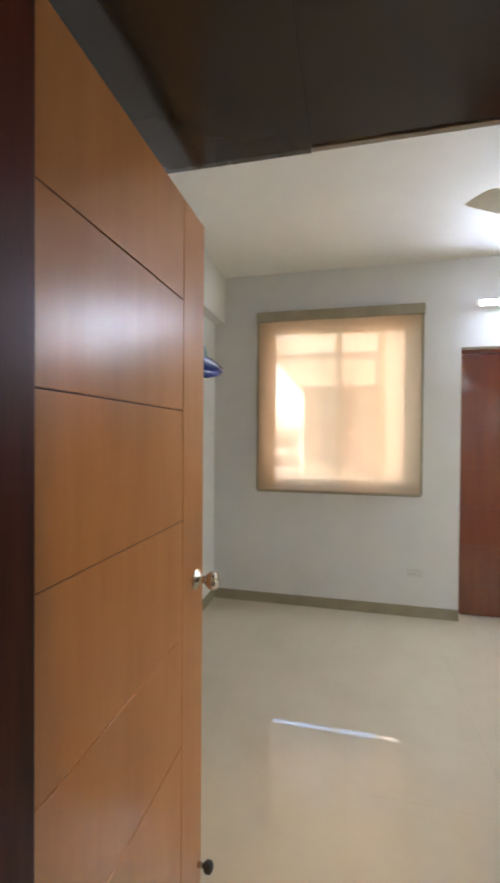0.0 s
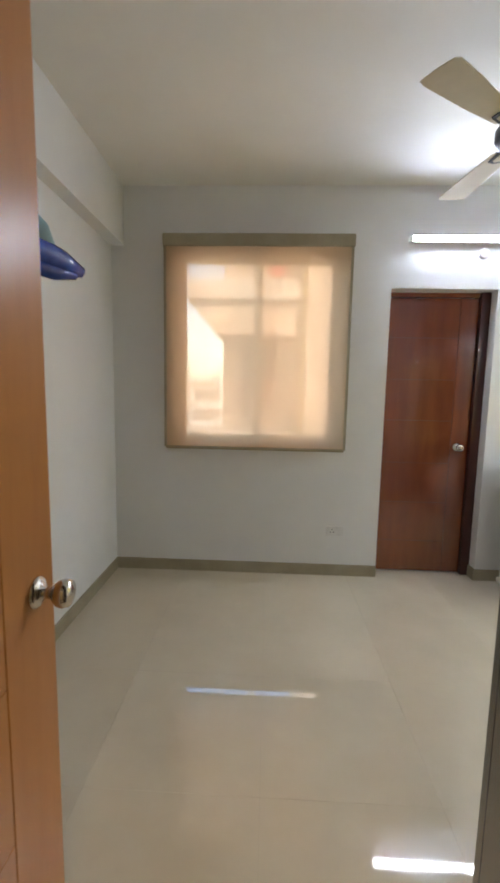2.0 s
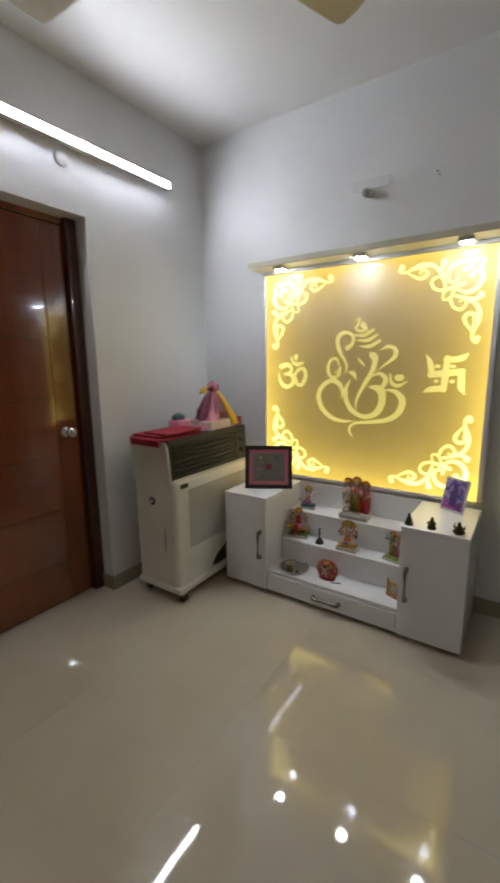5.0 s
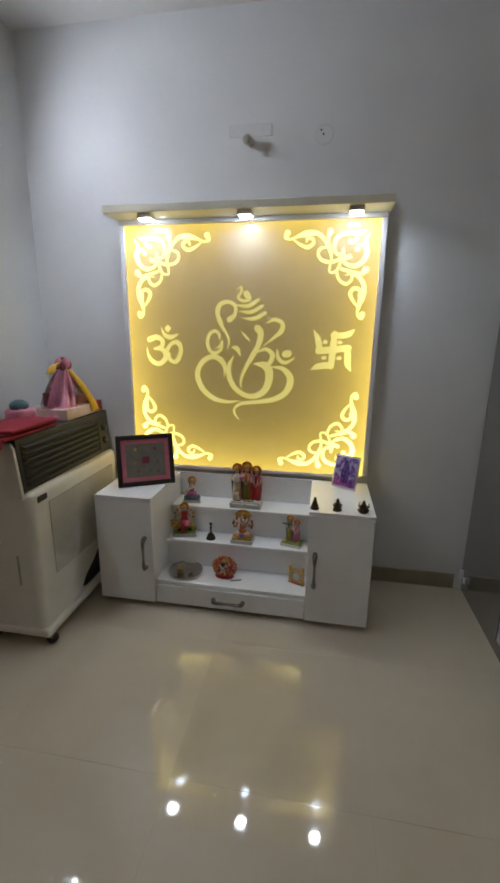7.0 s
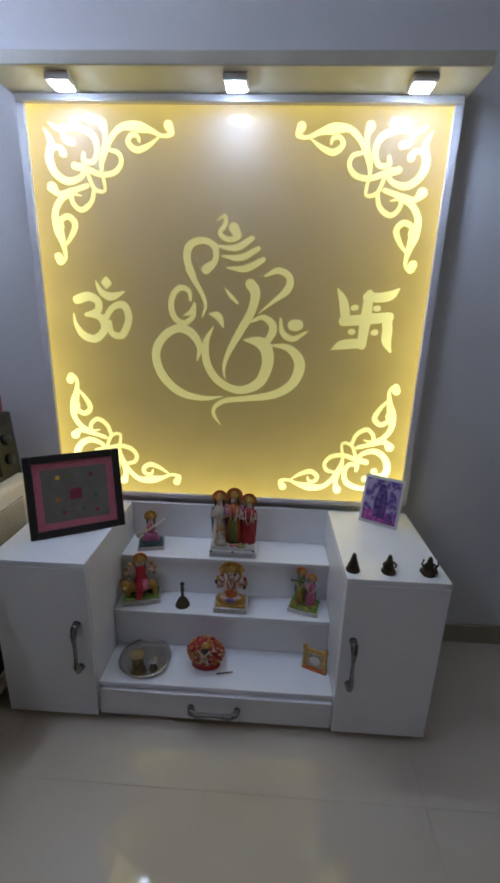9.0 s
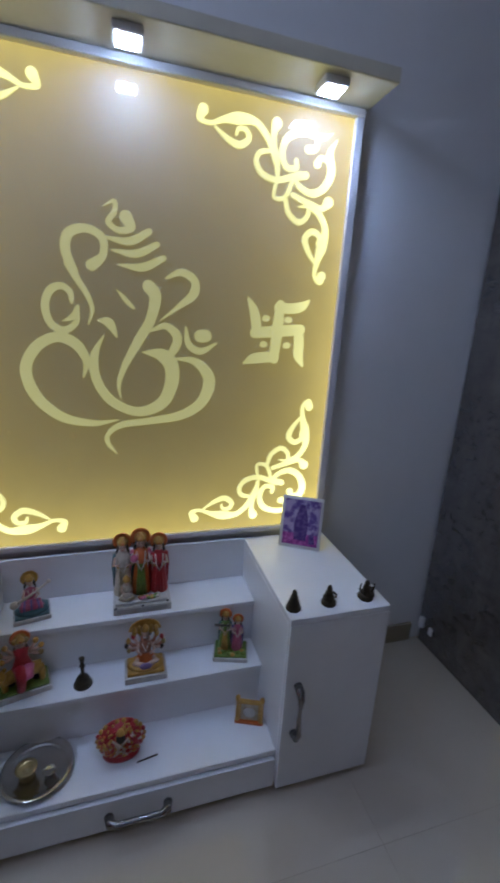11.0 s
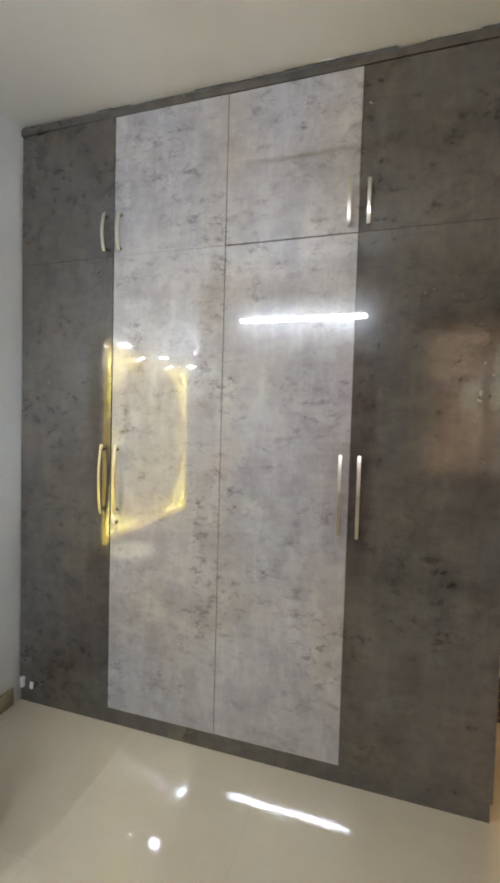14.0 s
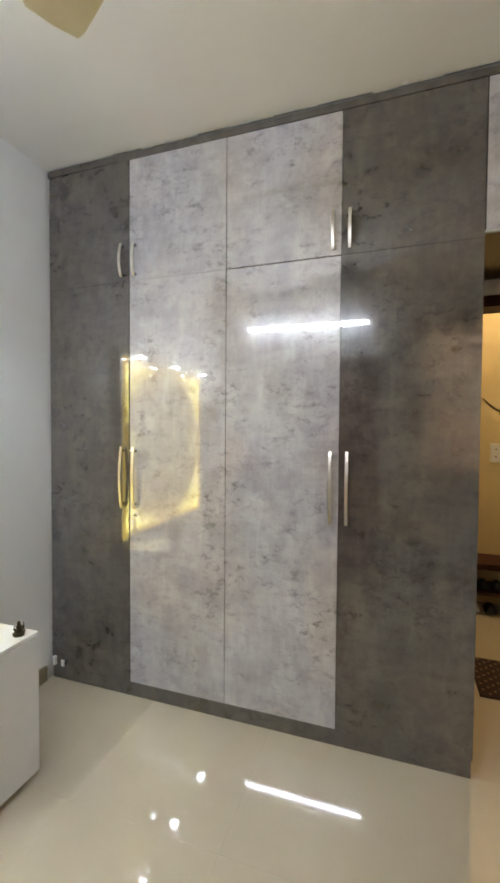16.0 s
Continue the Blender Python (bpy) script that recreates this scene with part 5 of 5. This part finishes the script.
# ---- air cooler ----
ac = thing("air_cooler", (1.945, 3.318, 0.0), "cream tower air cooler with charcoal louvred head on castors", "air cooler")
CW, CD = 0.735, 0.325
s = Shape(COOLWHITE).box((0, 0, 0.06), (CW, CD, 0.722), 0.030, seg=4).box((0.014, 0.12, 0.70), (CW, CD, 0.895), 0.010, seg=3)
part("body", s, ac, "cream plastic body")
part("base_rim", Shape(COOLWHITE).box((-0.012, -0.022, 0.056), (CW + 0.012, CD, 0.090), 0.010), ac)
LEAN = Matrix.Translation((0, 0.034, 0.718)) @ Matrix.Rotation(radians(-4), 4, "X")
YZX = Matrix(((0, 0, 1, 0), (1, 0, 0, 0), (0, 1, 0, 0), (0, 0, 0, 1)))
s = Shape(COOLGREY).prism([(0.028, 0.716), (0.044, 0.942), (CD, 0.942), (CD, 0.91), (0.10, 0.91), (0.05, 0.716)], 0.013, CW, YZX)
part("head", s, ac, "charcoal air outlet head")
part("cheek", Shape(COOLWHITE).prism([(0.030, 0.700), (0.030, 0.716), (0.046, 0.905), (0.060, 0.930), (CD, 0.930), (CD, 0.70)], -0.001, 0.0125, YZX), ac)
part("outlet_recess", Shape(RUBBER).box((0.035, -0.0085, 0.022), (0.60, -0.0045, 0.205), m=LEAN), ac, "black outlet recess")
for k in range(7):
    part("louvre", Shape(COOLGREY).box((0.037, -0.016, -0.0028), (0.598, 0.008, 0.0028), 0.001, LEAN @ Matrix.Translation((0, -0.010, 0.034 + 0.0262 * k)) @ Matrix.Rotation(radians(24), 4, "X"), 1), ac)
s = Shape(COOLGREY).box((0.618, -0.0125, 0.02), (CW - 0.018, -0.005, 0.19), 0.003, m=LEAN)
for z in (0.07, 0.14):
    s.use(RUBBER).lathe([(0.020, 0), (0.018, 0.014), (0.003, 0.016)], m=LEAN @ Matrix.Translation((0.668, -0.012, z)) @ Matrix.Rotation(math.pi / 2, 4, "X"))
part("control_panel", s, ac, "black control panel with two knobs")
part("badge", Shape(COOLGREY).box((0.045, -0.004, 0.668), (0.105, 0.001, 0.695), 0.002).use(BRASS).box((0.050, -0.0055, 0.676), (0.100, -0.0042, 0.687)), ac, "small dark name badge")
part("grille", Shape(MESHGREY).box((0.115, -0.0015, 0.30), (CW - 0.06, 0.002, 0.650), 0.001, seg=1), ac, "fine ribbed front grille")
for k in range(35):
    z = 0.305 + 0.0098 * k
    part("grille_rib", Shape(RIBGREY).box((0.117, -0.0035, z), (CW - 0.062, -0.0016, z + 0.004)), ac)
s = Shape(COOLGREY).prism([(0.30, 0.115), (0.33, 0.105), (0.66, 0.105), (0.66, 0.285), (0.52, 0.285), (0.42, 0.20), (0.34, 0.16)], -0.0035, 0.0015, Matrix(((1, 0, 0, 0), (0, 0, 1, 0), (0, 1, 0, 0), (0, 0, 0, 1))))
part("decal", s, ac, "dark printed decal")
s = Shape(COOLGREY).lathe([(0.024, 0), (0.024, 0.004), (0.016, 0.006)], m=Matrix.Translation((0, 0.18, 0.585)) @ Matrix.Rotation(-math.pi / 2, 4, "Y"))
s.use(NICKEL).lathe([(0.010, 0.006), (0.009, 0.012), (0.002, 0.013)], m=Matrix.Translation((0, 0.18, 0.585)) @ Matrix.Rotation(-math.pi / 2, 4, "Y"))
part("water_inlet", s, ac, "round dark water inlet")
part("side_grip", Shape(COOLWHITE).prism([(0.15, 0.80), (0.23, 0.80), (0.21, 0.782), (0.17, 0.782)], -0.004, 0.002, Matrix(((0, 0, 1, 0), (1, 0, 0, 0), (0, 1, 0, 0), (0, 0, 0, 1)))), ac, "small moulded hand grip")
part("side_slot", Shape(MESHGREY).box((-0.003, 0.085, 0.30), (0.002, 0.095, 0.44), 0.001, seg=1), ac, "thin level window")
for x in (0.035, CW - 0.05):
    for y in (-0.002, CD - 0.05):
        part("castor", Shape(RUBBER).rod((x - 0.012, y, 0.024), (x + 0.012, y, 0.024), 0.024, n=18).use(MESHGREY).box((x - 0.016, y - 0.012, 0.03), (x + 0.016, y + 0.012, 0.060), 0.003), ac, "small castor wheel")

s = Shape(RED)
for k, (a, b, z) in enumerate((((-0.035, 0.05), (0.30, 0.30), 0.0), ((-0.02, 0.07), (0.30, 0.29), 0.013), ((0.0, 0.04), (0.29, 0.22), 0.026))):
    s.box((a[0], a[1], z), (b[0], b[1], z + 0.0145), 0.006, seg=3)
s.box((-0.050, 0.06, -0.028), (-0.030, 0.28, 0.012), 0.007, seg=3)
whole("folded_cloth", s, (1.945, 3.318, 0.9425), "folded red cloth lying on the cooler", "cloth")

gift = thing("gift_hamper", (2.490, 3.482, 0.9425), "gift hamper in clear film with pink tulle and yellow ribbon", "gift hamper")
part("tray", Shape(CREAMBOX).box((-0.15, -0.105, 0), (0.17, 0.10, 0.055), 0.006).use(MAROON).box((0.10, -0.108, 0.004), (0.174, 0.02, 0.060), 0.004), gift, "pink and cream card tray")
part("box", Shape(MAROON).box((-0.09, -0.05, 0.056), (0.02, 0.06, 0.125), 0.004), gift, "dark red box")
part("box", Shape(ROSE).box((0.025, -0.06, 0.056), (0.11, 0.05, 0.10), 0.004), gift, "pink box")


def gathered(parent, mat, name, foot, top, r0, r1, label, folds=9, amp=0.25, n=36):
    """Sheet gathered up to a neck."""
    s = Shape(mat)
    tmp = bmesh.new()
    rings = []
    for k in range(9):
        t = k / 8
        ring = []
        for i in range(n):
            a = 2 * math.pi * i / n
            r = (r0[0] * (1 - t) ** 0.8 + r1 * t) * (1 + amp * t * math.sin(folds * a + 2 * t))
            ry = (r0[1] * (1 - t) ** 0.8 + r1 * t) * (1 + amp * t * math.sin(folds * a + 2 * t))
            ring.append(tmp.verts.new((foot[0] * (1 - t) + top[0] * t + r * math.cos(a), foot[1] * (1 - t) + top[1] * t + ry * math.sin(a), foot[2] * (1 - t) + top[2] * t)))
        rings.append(ring)
    for p, q in zip(rings, rings[1:]):
        for i in range(n):
            tmp.faces.new((p[i], p[(i + 1) % n], q[(i + 1) % n], q[i]))
    s.take(tmp, None, True)
    return part(name, s, parent, label)


gathered(gift, WRAP, "film", (0.01, 0, 0.05), (-0.005, -0.01, 0.235), (0.165, 0.10), 0.020, "clear gathered film")
gathered(gift, PINK, "tulle", (-0.085, -0.03, 0.002), (-0.005, -0.012, 0.24), (0.085, 0.075), 0.018, "pink tulle drape gathered to the bow", 8, 0.22, 64)
s = Shape(MAROON)
for k in range(7):
    a = 2 * math.pi * k / 7
    s.use(PINK if k % 2 else MAROON).ball((-0.005 + 0.022 * math.cos(a), -0.012 + 0.022 * math.sin(a), 0.262 + 0.008 * math.sin(3 * a)), (0.020, 0.020, 0.026), 10)
s.use(MAROON).ball((-0.005, -0.012, 0.28), (0.022, 0.022, 0.018), 10)
part("bow", s, gift, "gathered dusky pink bow")
s = Shape(YELLOW)
for pts in ([(0.0, -0.03, 0.24), (0.035, -0.075, 0.16), (0.075, -0.112, 0.06), (0.09, -0.116, 0.012)], [(-0.01, -0.02, 0.245), (-0.050, -0.02, 0.268), (-0.095, -0.02, 0.258), (-0.120, -0.02, 0.222)]):
    tmp = bmesh.new()
    row = [(tmp.verts.new((x - 0.022 * (0.6 + k * 0.25), y, z)), tmp.verts.new((x + 0.022 * (0.6 + k * 0.25), y - 0.004, z + 0.006)), tmp.verts.new((x + 0.022 * (0.6 + k * 0.25), y + 0.002, z + 0.006)), tmp.verts.new((x - 0.022 * (0.6 + k * 0.25), y + 0.006, z))) for k, (x, y, z) in enumerate(pts)]
    for a, b in zip(row, row[1:]):
        for i in range(4):
            tmp.faces.new((a[i], a[(i + 1) % 4], b[(i + 1) % 4], b[i]))
    tmp.faces.new(row[0])
    tmp.faces.new(row[-1])
    s.take(tmp, None, True)
part("ribbon", s, gift, "yellow satin ribbon")
s = Shape(PINK).box((-0.06, -0.05, 0), (0.05, 0.05, 0.075), 0.02, seg=3).use(TEAL).ball((-0.01, 0, 0.085), (0.045, 0.04, 0.03))
whole("wrapped_parcel", s, (2.25, 3.55, 0.9425), "small pink and blue wrapped parcel on the cooler", "parcel")

# ---- behind the entry door, and the corridor ----
bag = thing("hanging_bag", (-0.250, 1.49, 1.655), "dark blue plastic bag and pale blue cloth on a door hook", "bag")
part("hook", Shape(STEEL).pipe([(0.040, -0.03, 0.10), (0.0, -0.03, 0.10), (-0.02, -0.01, 0.085), (-0.005, 0.02, 0.075)], 0.005, 8), bag, "steel hook")
s = Shape(BLUEBAG).pipe([(-0.02, -0.16, 0.005), (-0.005, -0.06, 0.012), (0.02, 0.05, 0.01), (0.055, 0.14, -0.002), (0.082, 0.185, -0.012)], [0.022, 0.030, 0.032, 0.027, 0.012], 14)
s.pipe([(-0.03, -0.14, -0.026), (0.0, 0.0, -0.026), (0.05, 0.12, -0.028), (0.075, 0.165, -0.024)], [0.015, 0.018, 0.017, 0.009], 12)
part("bag", s, bag, "shiny dark blue polythene")
part("cloth", Shape(PALEBLUE).pipe([(-0.03, -0.02, 0.10), (0.0, 0.03, 0.075), (0.035, 0.085, 0.035), (0.05, 0.11, 0.02)], [0.02, 0.035, 0.032, 0.012], 12), bag, "pale blue cloth")

mt = thing("door_mat", (0.10, 0.565, 0.0), "dark brown woven door mat with tan checks", "mat")
part("fibre_layer", Shape(MATDARK).box((-0.43, -0.21, 0), (0.43, 0.20, 0.010), 0.004), mt)
s = Shape(MATTAN)
for i in range(28):
    for j in range(13):
        if (i + j) % 2 == 0:
            x, y = -0.405 + i * 0.030, -0.188 + j * 0.030
            s.prism([(x - 0.009, y), (x, y - 0.009), (x + 0.009, y), (x, y + 0.009)], 0.0095, 0.0115)
tagged(part("checks", s, mt, "tan diamond checks"), kind="stuff")

rk = thing("shoe_rack", (0.10, YC + 0.165, 0.0), "low dark brown wooden shoe rack with shoes under it", "shoe rack")
part("top", Shape(DARKWOOD).box((-0.55, -0.155, 0.355), (0.55, 0.155, 0.40), 0.004), rk)
part("shelf", Shape(DARKWOOD).box((-0.53, -0.15, 0.16), (0.53, 0.14, 0.18), 0.003), rk)
for x in (-0.54, 0.54):
    part("side_panel", Shape(DARKWOOD).box((x - 0.012, -0.15, 0), (x + 0.012, 0.15, 0.355), 0.002), rk)
for x, y, z, mat in ((0.10, 0.09, 0.181, RUBBER), (0.20, 0.09, 0.181, RUBBER), (-0.05, 0.09, 0.181, WHITEPLASTIC), (0.04, 0.10, 0.0, MESHGREY), (0.15, 0.10, 0.0, RUBBER), (0.27, 0.10, 0.0, WHITEPLASTIC)):
    s = Shape(mat).prism([(-0.036, -0.11), (0.036, -0.11), (0.042, 0.0), (0.036, 0.025), (-0.036, 0.025), (-0.042, 0.0)], 0.0, 0.022)
    s.ball((0, -0.06, 0.022), (0.036, 0.055, 0.032), 12).ball((0, 0.0, 0.022), (0.034, 0.030, 0.045), 12)
    whole("shoe", s, (0.10 + x, YC + 0.165 + y - 0.05, z), "worn shoe kept on the low rack", "shoe", "shoes on the rack")
sw = thing("switch_plate", (0.19, YC, 1.22), "white switch plate with two dark points on the corridor wall", "switch")
part("plate", Shape(WHITEPLASTIC).box((-0.05, 0, -0.075), (0.05, 0.010, 0.075), 0.003), sw)
part("points", Shape(RUBBER).rod((0.01, 0.0095, 0.03), (0.01, 0.013, 0.03), 0.006, n=10).rod((0.01, 0.0095, -0.03), (0.01, 0.013, -0.03), 0.006, n=10), sw, "dark points")
s = Shape(BRASS).pipe([(-0.05 + 0.035 * k, YC + 0.006, 1.66 - 0.12 * math.sin(math.pi * k / 10)) for k in range(11)], 0.004, 6)
whole("wall_cable", s, (0, 0, 0), "thin brown cord sagging across the corridor wall", "cord")
# unseen warm lamp, added to brighten the corridor wall
bulb = thing("corridor_fill_light", (0.4, -0.05, H), "unseen round warm light added to brighten the corridor", "lamp")
part("base", Shape(WHITEPLASTIC).lathe([(0.10, -0.02), (0.10, 0.0)], n=28), bulb)
part("diffuser", Shape(glowing("warm_diffuser", (1.0, 0.76, 0.44), 8.5)).lathe([(0.06, -0.035), (0.09, -0.030), (0.095, -0.0205)], n=28), bulb, "glowing warm diffuser")

# ---- floor tiles ----
TS, GAP = 0.617, 0.0004
xs = sorted({XW, XE} | {0.888 + TS * k for k in range(-6, 6) if XW < 0.888 + TS * k < XE})
ys = sorted({YC, YN + 0.13} | {2.585 + TS * k for k in range(-8, 6) if YC < 2.585 + TS * k < YN + 0.1})
cache = {}
for x0, x1 in zip(xs, xs[1:]):
    for y0, y1 in zip(ys, ys[1:]):
        key = (round(x1 - x0, 3), round(y1 - y0, 3))
        if key not in cache:
            cache[key] = Shape(TILE).box((GAP / 2, GAP / 2, -0.0014), (key[0] - GAP / 2, key[1] - GAP / 2, 0.0), 0.0002, seg=1).mesh("tile")
        o = new("tile", cache[key])
        o.parent = base
        o.location = (x0, y0, 0.0)
